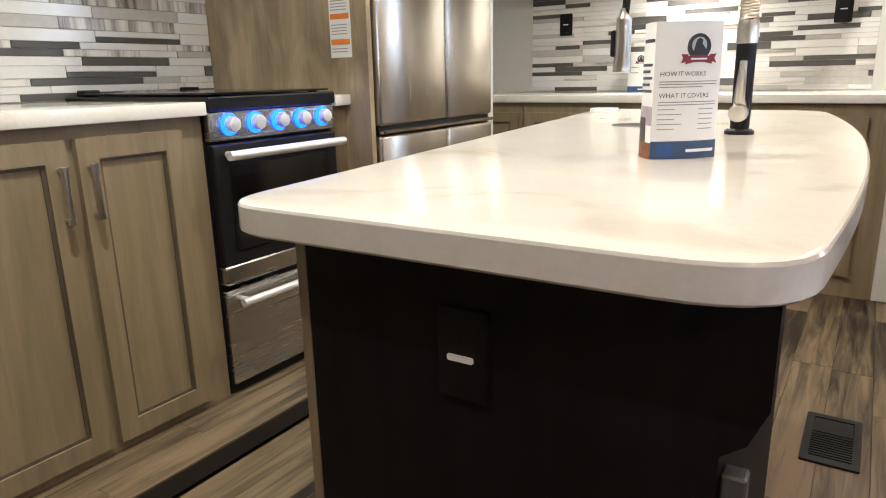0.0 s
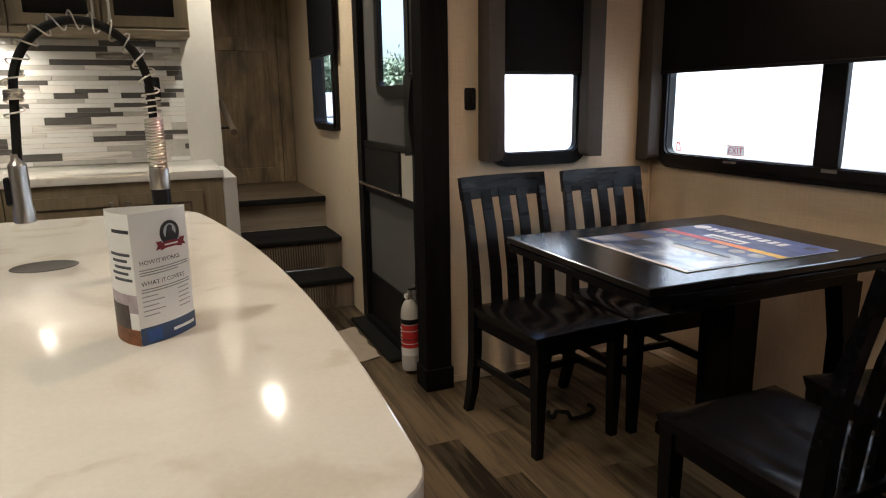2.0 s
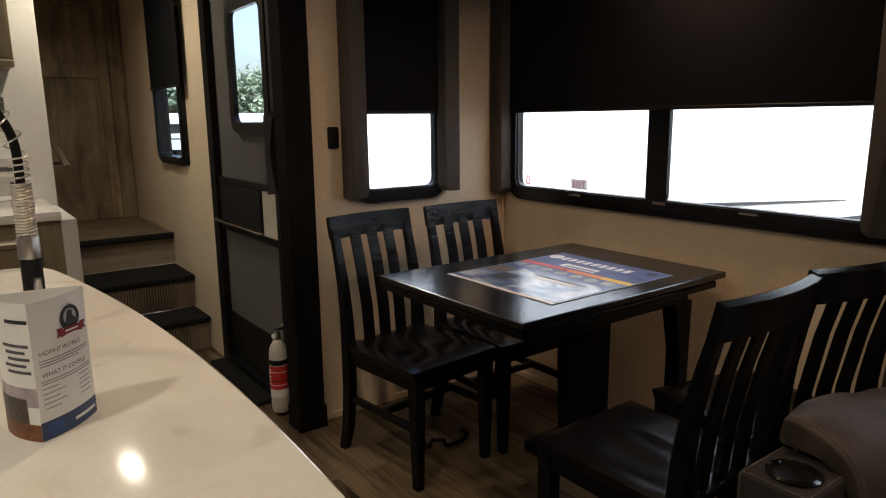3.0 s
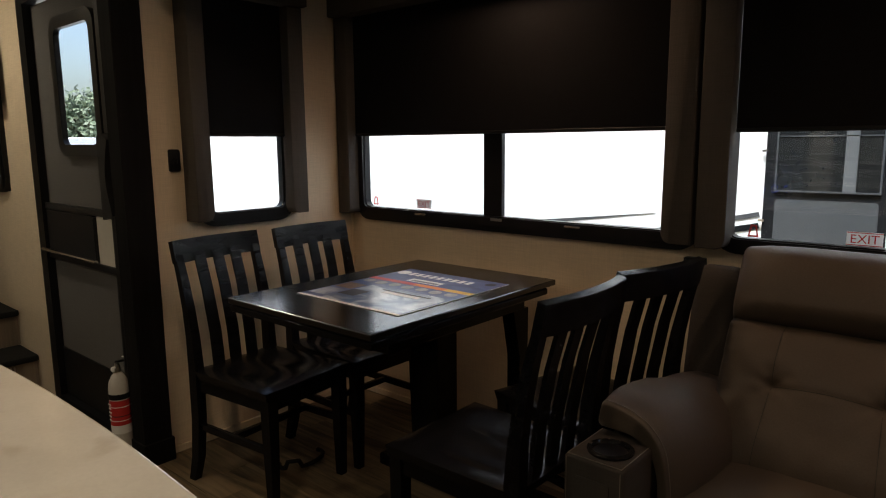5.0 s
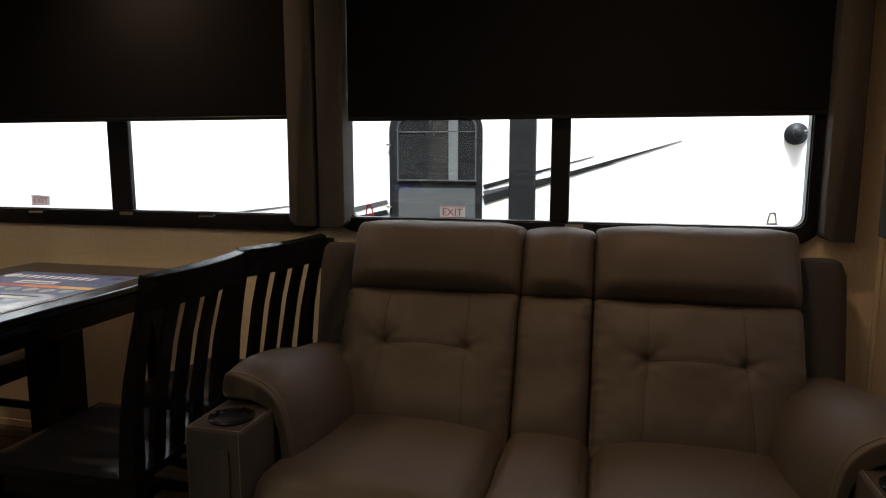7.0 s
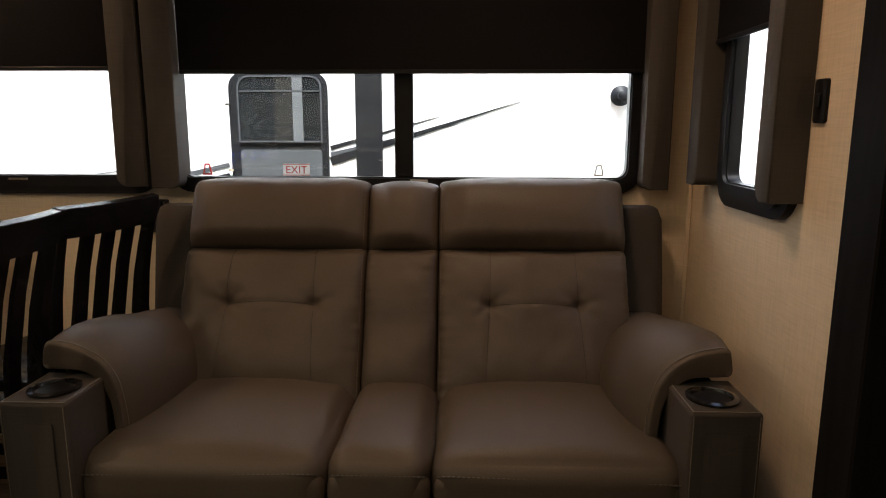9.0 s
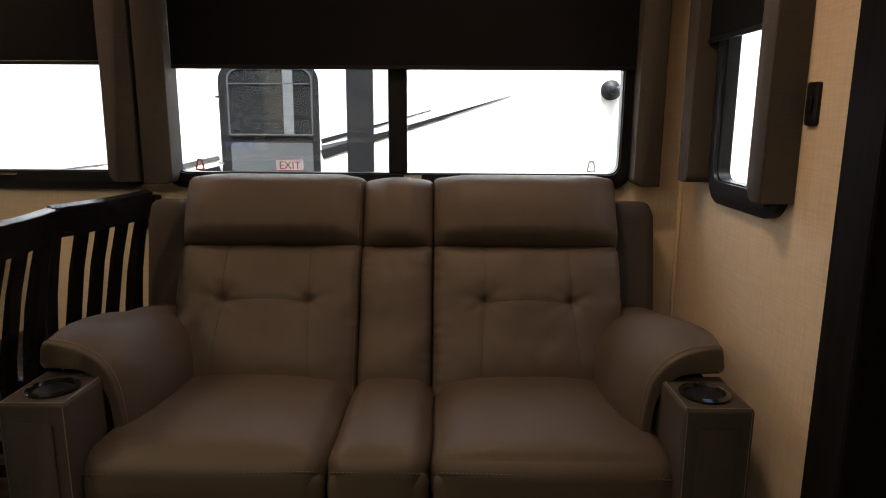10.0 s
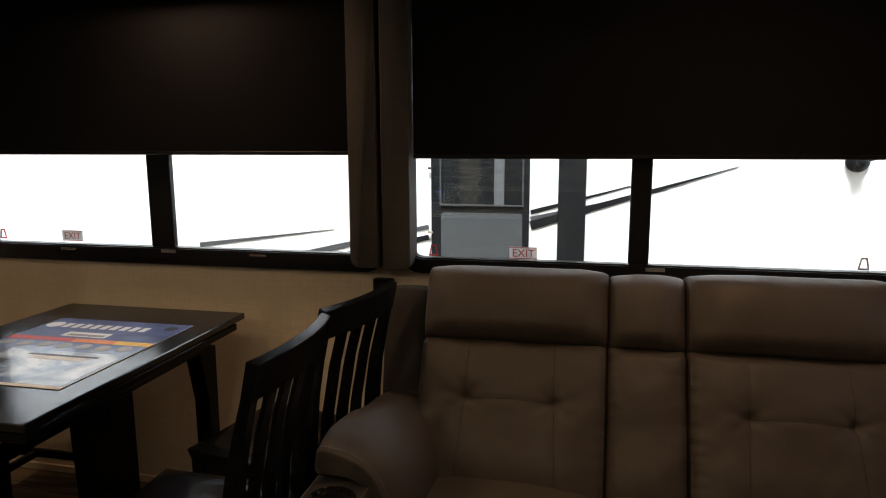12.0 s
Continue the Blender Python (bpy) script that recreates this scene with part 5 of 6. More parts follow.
def logo(m, parent, s=1.0):
    """A round badge with a ribbon, as plain shapes."""
    badge = part("badge", lathe(bmesh.new(), [(0.0, 0.0), (0.0095 * s, 0.0), (0.0095 * s, 0.0004), (0.0, 0.0004)], 24, m, cap=False), INK, parent, "dark round badge with red ribbon")
    part("badge_middle", lathe(bmesh.new(), [(0.0, 0.0005), (0.006 * s, 0.0005), (0.006 * s, 0.0008), (0.0, 0.0008)], 20, m @ Matrix.Translation((0, 0.001 * s, 0)), cap=False), plain("pale_badge_ink", (0.45, 0.5, 0.52), 0.5), badge)
    fig = [(-0.0052, -0.005), (0.0052, -0.005), (0.0048, -0.001), (0.0022, 0.002), (0.0026, 0.0046), (0.0002, 0.0062), (-0.0022, 0.005), (-0.0034, 0.0012)]
    part("badge_figure", prism(bmesh.new(), [(x * s, y * s) for x, y in fig], 0.0009, 0.0011, m), INK, badge)
    MAROON = plain("maroon_ink", (0.22, 0.02, 0.03), 0.5)
    part("ribbon", prism(bmesh.new(), [(x * s, y * s) for x, y in ((-0.0105, -0.0125), (-0.004, -0.0112), (0.004, -0.0112), (0.0105, -0.0125), (0.0105, -0.0072), (0.004, -0.006), (-0.004, -0.006), (-0.0105, -0.0072))], 0.0012, 0.0015, m), MAROON, badge)
    for e in (-1, 1):
        tail = [(e * x * s, y * s) for x, y in ((0.0085, -0.0105), (0.0145, -0.0118), (0.0125, -0.0085), (0.014, -0.0052), (0.0085, -0.0055))]
        part("ribbon_tail", prism(bmesh.new(), tail if e > 0 else tail[::-1], 0.0008, 0.0011, m), MAROON, badge)
    part("ribbon_line", boxed(-0.0065 * s, 0.0065 * s, -0.0094 * s, -0.0082 * s, 0.0016, 0.0018, m=m), PAPER, badge)


def flyer(at, s=1.0, label="three-sided warranty flyer standing on the island", full=True):
    """A folded card with three bowed faces: local front face is at -y."""
    ob = thing("folded_flyer", label, "flyer", at=at)
    h, w = 0.178 * s, 0.095 * s
    corners = [Vector((-w / 2, -0.025 * s, 0)), Vector((w / 2, -0.025 * s, 0)), Vector((-0.022 * s, 0.051 * s, 0))]

    def face(i, t, z, out=0.0):
        a, b = corners[i], corners[(i + 1) % 3]
        d = (b - a).normalized()
        nrm = Vector((d.y, -d.x, 0))
        return a + (b - a) * t + nrm * (0.008 * s * 4 * t * (1 - t) + out) + Vector((0, 0, z))

    def patch(name, i, t0, t1, z0, z1, mat, out, parent, label_=""):
        bm = bmesh.new()
        n = max(2, int((t1 - t0) * 12))
        rows = [[bm.verts.new(face(i, t0 + (t1 - t0) * k / n, z, o)) for o, z in ((out, z0), (out, z1), (out - 0.0006, z1), (out - 0.0006, z0))] for k in range(n + 1)]
        for a, b in zip(rows, rows[1:]):
            for k in range(4):
                bm.faces.new((a[k], b[k], b[(k + 1) % 4], a[(k + 1) % 4]))
        bm.faces.new(rows[0])
        bm.faces.new(rows[-1][::-1])
        return part(name, bm, mat, parent, label_)

    for i in range(3):
        fc = patch("card_face", i, 0, 1, 0, h, PAPER, 0.0, ob, "printed white card face")
        if i == 0:
            patch("navy_band", i, 0.0, 1.0, 0.0, 0.024 * s, NAVY, 0.0005, fc)
            patch("navy_field", i, 0.08, 0.3, 0.004 * s, 0.02 * s, plain("blue_square_ink", (0.02, 0.07, 0.25), 0.5), 0.0009, fc)
            patch("white_line", i, 0.5, 0.95, 0.009 * s, 0.013 * s, PAPER, 0.0009, fc)
            p = face(0, 0.6, 0.146 * s, 0.0004)
            logo(Matrix.Translation(p) @ Matrix.Rotation(radians(90), 4, "X") @ Matrix.Diagonal((1.75, 1.75, 1, 1)), fc, s)
            if full:
                for txt, t, z in (("HOW", 0.07, 0.109), ("IT", 0.315, 0.109), ("WORKS", 0.405, 0.109), ("WHAT", 0.07, 0.081), ("IT", 0.37, 0.081), ("COVERS", 0.46, 0.081)):
                    turn_ = math.degrees(math.atan(0.032 * (1 - 2 * (t + 0.1)) / 0.095))
                    words(txt, 0.0086 * s, INK, fc, Matrix.Translation(face(0, t, z * s, 0.0014)) @ Matrix.Rotation(radians(-turn_), 4, "Z") @ Matrix.Rotation(radians(90), 4, "X"), align="LEFT", depth=0.0)
                for z in (0.102, 0.0985, 0.095, 0.0755, 0.072):
                    patch("text_line", 0, 0.07, 0.93 if z != 0.095 else 0.7, (z - 0.0006) * s, (z + 0.0006) * s, plain("text_grey", (0.3, 0.3, 0.32), 0.6), 0.0006, fc)
                for k in range(5):
                    z = 0.066 - k * 0.0065
                    for t0, t1 in ((0.07, 0.3 + 0.1 * (k % 2)), (0.66, 0.9)):
                        patch("text_line", 0, t0, t1, (z - 0.0006) * s, (z + 0.0006) * s, plain("text_grey", (0.35, 0.35, 0.37), 0.6), 0.0006, fc)
            else:
                for z in (0.11, 0.085):
                    patch("text_line", 0, 0.1, 0.5, (z - 0.0014) * s, (z + 0.0014) * s, INK, 0.0006, fc)
        if i == 2:
            patch("photo_sky", i, 0, 1, 0.045 * s, 0.07 * s, plain("hazy_photo", (0.42, 0.36, 0.4), 0.5, vary=0.4, grain=60), 0.0005, fc)
            patch("photo_hill", i, 0, 0.8, 0.02 * s, 0.055 * s, plain("dark_photo", (0.06, 0.045, 0.04), 0.5, vary=0.6, grain=90), 0.0008, fc)
            patch("photo_ground", i, 0, 1, 0.0, 0.022 * s, plain("rust_photo", (0.2, 0.07, 0.02), 0.5, vary=0.6, grain=90), 0.0009, fc, "autumn landscape print")
            for k in range(5):
                z = 0.124 - 0.0085 * k
                patch("heading_bar", i, 0.42 + 0.05 * (k % 3), 0.95 - 0.07 * (k % 2), (z - 0.0018) * s, (z + 0.0018) * s, plain("slate_ink", (0.07, 0.075, 0.09), 0.5), 0.0006, fc)
            patch("dark_mark", i, 0.55, 0.98, 0.1525 * s, 0.157 * s, INK, 0.0006, fc)
    return ob


flyer(pose(-0.314, 1.02, IZ, 0, 0, 42))
flyer(pose(-1.275, 4.055, IZ, 0, 0, 8), 1.25, "three-sided white flyer on the back counter", False)

card = thing("small_card", "small white printed card lying on the island", "card", at=pose(-0.765, 2.02, IZ, 0, 0, -6))
part("sheet", prism(bmesh.new(), rounded(-0.035, 0.035, -0.028, 0.028, 0.006), 0.0, 0.012, bevel=0.001), PAPER, card)
part("emblem", boxed(-0.01, 0.012, -0.012, 0.012, 0.0121, 0.0126), plain("grey_emblem", (0.3, 0.3, 0.3), 0.6), card)

sink = thing("sink_cover_hole", "round finger hole in the flush sink cover", "sink")
# no opening is cut: a dark disc on the slab stands for the shaded hole
part("hole", lathe(bmesh.new(), [(0.0, 0.0006), (0.058, 0.0006), (0.06, 0.0012), (0.062, 0.0004)], 36, Matrix.Translation((-0.52, 1.55, IZ)) @ Matrix.Diagonal((1.0, 0.85, 1, 1)), cap=False), plain("hole_shade_disc", (0.04, 0.035, 0.03), 0.5), sink)

# ---- spring faucet ----
FXY = (-0.29, 1.40)
fau = thing("spring_faucet", "black and nickel spring-neck kitchen faucet on the island", "faucet", at=pose(FXY[0], FXY[1], IZ, 0, 0, 0))
part("base_flange", lathe(bmesh.new(), [(0.026, 0.0), (0.026, 0.006), (0.021, 0.01)], 24), BLACK, fau)
part("post", lathe(bmesh.new(), [(0.017, 0.01), (0.017, 0.175)], 20), BLACK, fau, "matt black faucet post")
part("collar", lathe(bmesh.new(), [(0.0175, 0.16), (0.018, 0.165), (0.018, 0.195), (0.0165, 0.2)], 20), NICKEL, fau, "brushed nickel collar")
lever = part("lever", tube(bmesh.new(), [(0.0, -0.018, 0.055), (0.0, -0.03, 0.06), (0.004, -0.04, 0.13)], [0.011, 0.01, 0.006], 10), NICKEL, fau, "nickel lever handle")
part("lever_hub", lathe(bmesh.new(), [(0.014, 0.0), (0.0165, 0.004), (0.0165, 0.02), (0.013, 0.023)], 18, Matrix.Translation((0.0, -0.014, 0.04)) @ Matrix.Rotation(radians(90), 4, "X")), NICKEL, lever)
coil = []
for i in range(0, 17 * 10 + 1):
    a = 2 * math.pi * i / 10
    coil.append((0.0145 * math.cos(a), 0.0145 * math.sin(a), 0.2 + 0.0052 * i / 10))
part("tight_coil", tube(bmesh.new(), coil, 0.0026, 6), NICKEL, fau, "tight nickel coil")


def hose(t):
    """The hose's centre line: up the post, over the arch, down to the spray head."""
    x1 = -0.215
    if t < 0.22:
        return Vector((0, 0, 0.285 + (t / 0.22) * 0.05))
    if t < 0.78:
        a = (t - 0.22) / 0.56 * math.pi
        return Vector((x1 / 2 + (-x1 / 2) * math.cos(a), 0, 0.335 + 0.125 * math.sin(a)))
    return Vector((x1 - 0.01 * (t - 0.78) / 0.22, 0, 0.335 - (t - 0.78) / 0.22 * 0.12))


part("hose", tube(bmesh.new(), [(0, 0, 0.19)] + [hose(i / 60) for i in range(61)], 0.0075, 10), RUBBER, fau, "black rubber hose")
open_coil = []
turns = 18
for i in range(turns * 14 + 1):
    t = 0.0 + 0.86 * i / (turns * 14)
    c = hose(t)
    d = (hose(min(1, t + 0.01)) - hose(max(0, t - 0.01))).normalized()
    side = Vector((0, 1, 0))
    n2 = d.cross(side).normalized()
    a = 2 * math.pi * i / 14
    open_coil.append(c + 0.0155 * (math.cos(a) * side + math.sin(a) * n2))
part("open_spring", tube(bmesh.new(), open_coil, 0.0016, 5), NICKEL, fau, "wide nickel spring")
coil = []
for i in range(0, 4 * 10 + 1):
    a = 2 * math.pi * i / 10
    coil.append((-0.216 + 0.0135 * math.cos(a), 0.0135 * math.sin(a), 0.325 + 0.0045 * i / 10))
part("end_coil", tube(bmesh.new(), coil, 0.0024, 6), NICKEL, fau)
spray = part("spray_head", lathe(bmesh.new(), [(0.008, 0.12), (0.009, 0.108), (0.015, 0.1), (0.0155, 0.03), (0.018, 0.018), (0.018, 0.0), (0.015, -0.001)][::-1], 20, Matrix.Translation((-0.226, 0, 0.115))), NICKEL, fau, "brushed nickel spray head")
part("trigger", boxed(-0.25, -0.24, -0.007, 0.007, 0.145, 0.195, 0.003), BLACK, spray, "black spray trigger")
part("dock_arm", tube(bmesh.new(), [(0, 0, 0.19), (-0.2, 0, 0.19)], 0.0035, 8), NICKEL, fau, "slim nickel docking arm")

# ---- poster on the table ----
pos = thing("table_poster", "blue printed poster lying on the dining table", "poster", at=pose(1.262, 1.612, TZ))
bm = bmesh.new()
PX, PY = 0.292, 0.253
rows = []
for i in range(13):
    u = -1 + 2 * i / 12
    rows.append([bm.verts.new((u * PX, v * PY, 0.0015 + o)) for v, o in ((-1, 0), (1, 0), (1, 0.0006), (-1, 0.0006))])
for a, b in zip(rows, rows[1:]):
    for k in range(4):
        bm.faces.new((a[k], b[k], b[(k + 1) % 4], a[(k + 1) % 4]))
bm.faces.new(rows[0])
bm.faces.new(rows[-1][::-1])
part("sheet", bm, PAPER, pos)
PBLUE = blurred_print("poster_blue", (0.035, 0.07, 0.24), (0.09, 0.14, 0.37), 9)
PSKY = blurred_print("poster_snow_photo", (0.05, 0.11, 0.27), (0.66, 0.74, 0.82), 6.0, 0.4, 0.62)


def print_on(name, u0, u1, v0, v1, mat, z, label=""):
    return part(name, boxed(u0, u1, v0, v1, z, z + 0.0003), mat, pos, label)


print_on("blue_field", -0.277, 0.291, -0.251, 0.251, PBLUE, 0.0023, "deep blue print")
print_on("snow_photo", -0.277, -0.03, -0.24, 0.14, PSKY, 0.0027, "pale snowy photograph")
print_on("white_margin", -0.291, -0.277, -0.252, 0.252, PAPER, 0.0023)
print_on("red_band", 0.055, 0.088, 0.02, 0.251, RED, 0.0027, "red title band")
print_on("orange_band", 0.055, 0.088, -0.13, 0.02, ORANGE, 0.0027, "orange title band")
print_on("yellow_band", 0.055, 0.088, -0.251, -0.13, YELLOW, 0.0027, "yellow title band")
for k in range(7):
    c = Matrix.Translation((0.02 - 0.004 * (k % 2), 0.21 - 0.068 * k, 0.003))
    part("round_photo", lathe(bmesh.new(), [(0.0, 0.0), (0.024, 0.0), (0.024, 0.0004), (0.0, 0.0004)], 20, c, cap=False), plain("round_photo_print", (0.3, 0.3, 0.3), 0.4, vary=0.6, grain=40), pos)
for u0, u1, v0, v1, m_ in ((-0.25, -0.15, 0.15, 0.24, PSKY), (-0.13, -0.05, 0.15, 0.24, plain("brown_photo", (0.16, 0.1, 0.06), 0.4, vary=0.6)), (-0.2, -0.12, 0.06, 0.14, INK), (-0.1, -0.075, -0.15, 0.02, PAPER), (-0.07, -0.06, -0.18, 0.05, INK)):
    print_on("photo_block", u0, u1, v0, v1, m_, 0.0031)
print_on("caravan_picture", 0.105, 0.15, -0.06, 0.1, PAPER, 0.0027)
print_on("caravan_shadow", 0.112, 0.13, -0.05, 0.08, plain("grey_print_b", (0.25, 0.25, 0.25), 0.4), 0.0031)
for k in range(9):
    print_on("title_bar", 0.19, 0.235, 0.15 - k * 0.036, 0.174 - k * 0.036, PAPER, 0.0027)
part("badge", lathe(bmesh.new(), [(0.0, 0.0), (0.03, 0.0), (0.03, 0.0003), (0.0, 0.0003)], 24, Matrix.Translation((0.215, 0.212, 0.0027)), cap=False), PAPER, pos)
part("badge", lathe(bmesh.new(), [(0.0, 0.0), (0.022, 0.0), (0.022, 0.0003), (0.0, 0.0003)], 20, Matrix.Translation((0.24, -0.205, 0.0027)), cap=False), INK, pos)

# ---- switches and outlets ----


def plate(name, m, u, v, w, h, label, rocker=True):
    ob = thing(name, label, "switch" if rocker else "outlet")
    part("cover", prism(bmesh.new(), rounded(u - w / 2, u + w / 2, v - h / 2, v + h / 2, 0.008), 0.0, 0.008, m, bevel=0.002), BLACK, ob)
    if rocker:
        part("rocker", boxed(u - 0.009, u + 0.009, v - 0.016, v + 0.016, 0.0082, 0.016, 0.003, m=m @ Matrix.Translation((0, 0, 0))), SATIN_BLACK, ob, "black rocker")
    else:
        part("socket_face", boxed(u - w * 0.3, u + w * 0.3, v - h * 0.36, v + h * 0.36, 0.0082, 0.011, 0.002, m=m), SATIN_BLACK, ob)
        part("white_light", boxed(u - 0.016, u + 0.016, v - 0.003, v + 0.003, 0.0112, 0.0125, m=m), PAPER, ob, "small white slot light")
    return ob


plate("wall_switch", on_y_wall(EX1), 0.918, 1.235, 0.048, 0.09, "black wall switch on the wallpaper beside the window")
plate("wall_switch", on_y_wall(EX0, 1), 1.075, 1.205, 0.048, 0.095, "black wall switch on the wallpaper beside the sofa")
plate("wall_outlet", on_y_wall(BACK_Y - 0.012), -0.28, 1.312, 0.08, 0.13, "black outlet on the tiled backsplash", False)
plate("wall_outlet", on_y_wall(BACK_Y - 0.012), -1.77, 1.318, 0.08, 0.13, "black outlet on the tiled backsplash", False)

socket = thing("wall_socket", "black double wall socket in an open housing behind the chair", "outlet")
part("housing", ring(bmesh.new(), rounded(0.755, 0.826, 0.784, 0.898, 0.004, 2), rounded(0.76, 0.821, 0.789, 0.893, 0.003, 2), 0.0, 0.026, SLIDE_BACK), BLACK, socket)
part("socket_face", boxed(0.776, 0.822, 0.788, 0.894, 0.0, 0.02, 0.002, m=SLIDE_BACK), SATIN_BLACK, socket)
part("lower_plate", boxed(0.759, 0.7755, 0.788, 0.832, 0.0, 0.018, 0.001, m=SLIDE_BACK), SATIN_BLACK, socket)
for z in (0.815, 0.865):
    part("socket_insert", prism(bmesh.new(), rounded(0.786, 0.815, z - 0.017, z + 0.017, 0.008, 3), 0.0201, 0.022, SLIDE_BACK), BLACK, socket)

# ---- floor register, mat, extinguisher ----
reg = thing("floor_register", "black metal floor heating register", "floor vent", at=pose(-0.077, 2.065, 0.0))
part("frame", ring(bmesh.new(), rounded(-0.072, 0.072, -0.148, 0.148, 0.006, 3), rounded(-0.052, 0.052, -0.125, 0.125, 0.004, 3), 0.0, 0.007), SATIN_BLACK, reg)
part("pan", boxed(-0.053, 0.053, -0.126, 0.126, 0.0, 0.001), BLACK, reg)
part("damper_plate", boxed(-0.05, 0.05, 0.035, 0.124, 0.0012, 0.0045, 0.001), SATIN_BLACK, reg)
for k in range(11):
    y = -0.118 + k * 0.0138
    part("louvre", boxed(-0.052, 0.052, y - 0.0035, y + 0.0035, 0.0015, 0.0055), SATIN_BLACK, reg)
mat_ = thing("door_mat", "thin beige fabric door mat on the floor", "mat", at=pose(0.45, 3.225, 0.0))
bm = bmesh.new()
n = 16
g = {}
for i in range(n + 1):
    for j in range(n + 1):
        u, v = -1 + 2 * i / n, -1 + 2 * j / n
        g[i, j] = bm.verts.new((u * 0.175 + 0.006 * math.sin(9 * v), v * 0.24 + 0.008 * math.sin(7 * u + 1), 0.006 + 0.003 * math.sin(5 * u + 3 * v)))
for i in range(n):
    for j in range(n):
        bm.faces.new((g[i, j], g[i + 1, j], g[i + 1, j + 1], g[i, j + 1]))
ex = bmesh.ops.extrude_face_region(bm, geom=list(bm.faces))
bmesh.ops.translate(bm, verts=[v for v in ex["geom"] if isinstance(v, bmesh.types.BMVert)], vec=(0, 0, -0.003))
part("cloth", bm, weave("beige_mat_cloth", (0.45, 0.38, 0.3), 300, 0.95, 0.6), mat_)

ext = thing("fire_extinguisher", "small white fire extinguisher with a red label", "fire extinguisher", at=pose(0.694, 2.757, 0.022))
part("bottle", lathe(bmesh.new(), [(0.036, 0.0), (0.04, 0.008), (0.041, 0.03), (0.041, 0.27), (0.036, 0.3), (0.022, 0.325), (0.014, 0.335)], 24), plain("white_enamel", (0.55, 0.53, 0.49), 0.35, vary=0.04), ext, "white enamelled bottle", 50)
part("label_band", lathe(bmesh.new(), [(0.0415, 0.11), (0.0415, 0.22)], 24, cap=False), RED, ext, "red instruction label")
for z in (0.13, 0.15, 0.19):
    part("label_line", lathe(bmesh.new(), [(0.0418, z), (0.0418, z + 0.004)], 24, cap=False), PAPER if z != 0.15 else INK, ext)
part("label_foot", lathe(bmesh.new(), [(0.0417, 0.075), (0.0417, 0.112)], 24, cap=False), PAPER, ext)
part("strap", lathe(bmesh.new(), [(0.0425, 0.225), (0.044, 0.228), (0.044, 0.245), (0.0425, 0.248)], 24, cap=False), BLACK, ext, "black strap")
for k in range(5):
    part("text_bar", boxed(-0.043, -0.0424, -0.012, 0.012, 0.2 - k * 0.017, 0.206 - k * 0.017), PAPER, ext)
part("valve", lathe(bmesh.new(), [(0.014, 0.335), (0.016, 0.34), (0.012, 0.36), (0.009, 0.372)], 14), NICKEL, ext)
part("handle", boxed(-0.055, 0.02, -0.009, 0.009, 0.372, 0.38, 0.002, m=pose(0, 0, 0, 0, 8, 25)), BLACK, ext, "black squeeze handle")
part("lever", boxed(-0.06, 0.015, -0.008, 0.008, 0.385, 0.391, 0.002, m=pose(0, 0, 0, 0, 14, 25)), NICKEL, ext)
part("gauge", lathe(bmesh.new(), [(0.012, 0), (0.012, 0.008), (0.01, 0.009)], 14, pose(-0.014, -0.006, 0.352, 0, -90, 20)), PAPER, ext, "round pressure gauge")
part("bracket", boxed(0.036, 0.064, -0.02, 0.02, 0.16, 0.3, 0.003), BLACK, ext)

# ---- strap on the floor by the chairs, hanging tag, ceiling lamps ----
tag = thing("hanging_tag", "white paper tag hanging from the wall cabinet", "paper tag", at=pose(-0.985, 3.81, 1.592))
part("sheet", prism(bmesh.new(), [(0.0, 0.0), (0.075, 0.06), (0.06, 0.3), (-0.06, 0.3), (-0.09, 0.08)], 0.0, 0.001, on_y_wall(0)), PAPER, tag)
strapo = thing("floor_strap", "black curled strap on the floor under the chair", "strap")
part("band", tube(bmesh.new(), [(1.13 + 0.1 * math.cos(a), 2.1 + 0.06 * math.sin(a), 0.012 + 0.03 * (math.sin(a * 2) > 0.8)) for a in np.linspace(2.6, 6.6, 24)], 0.009, 6), RUBBER, strapo)


def downlight(x, y, z, mat, label):
    ob = thing("ceiling_light", label, "ceiling light", "ceiling lights", pose(x, y, z))
    part("trim_ring", lathe(bmesh.new(), [(0.05, -0.004), (0.066, -0.006), (0.07, -0.001)], 28, cap=False), NICKEL, ob)
    part("diffuser", lathe(bmesh.new(), [(0.0, -0.003), (0.05, -0.003)], 28, cap=False), mat, ob, "lit frosted diffuser")


LENS = glow("lamp_diffuser", (1.0, 0.85, 0.65), 2.5)
# fittings for all of these lamps, the two added fill lamps included
for x, y in KITCHEN_AND_FILL_LAMPS:
    downlight(x, y, CEIL, LENS, "assumed round recessed ceiling light, out of view")
for x, y in SLIDE_LAMPS:
    downlight(x, y, SLIDE_CEIL, LENS, "small round ceiling light of the extension")
puck = thing("cabinet_light", "small lit puck light under the wall cabinet", "cabinet light", at=pose(PUCK[0], PUCK[1], 1.574))
part("housing", lathe(bmesh.new(), [(0.035, -0.012), (0.035, 0.0)], 20), NICKEL, puck)
part("lens", lathe(bmesh.new(), [(0.0, -0.0125), (0.03, -0.0125)], 20, cap=False), glow("puck_lens", (1.0, 0.85, 0.65), 12.0), puck)
OX = 2.7
WHITE_SIDING = plain("white_gelcoat", (0.78, 0.79, 0.8), 0.3, vary=0.03, big=0.6)
SIDING_GREY = plain("grey_decal", (0.055, 0.058, 0.064), 0.35, vary=0.1)
SIDING_DARK = plain("charcoal_decal", (0.007, 0.0075, 0.009), 0.5, vary=0.1, spec=0.2)
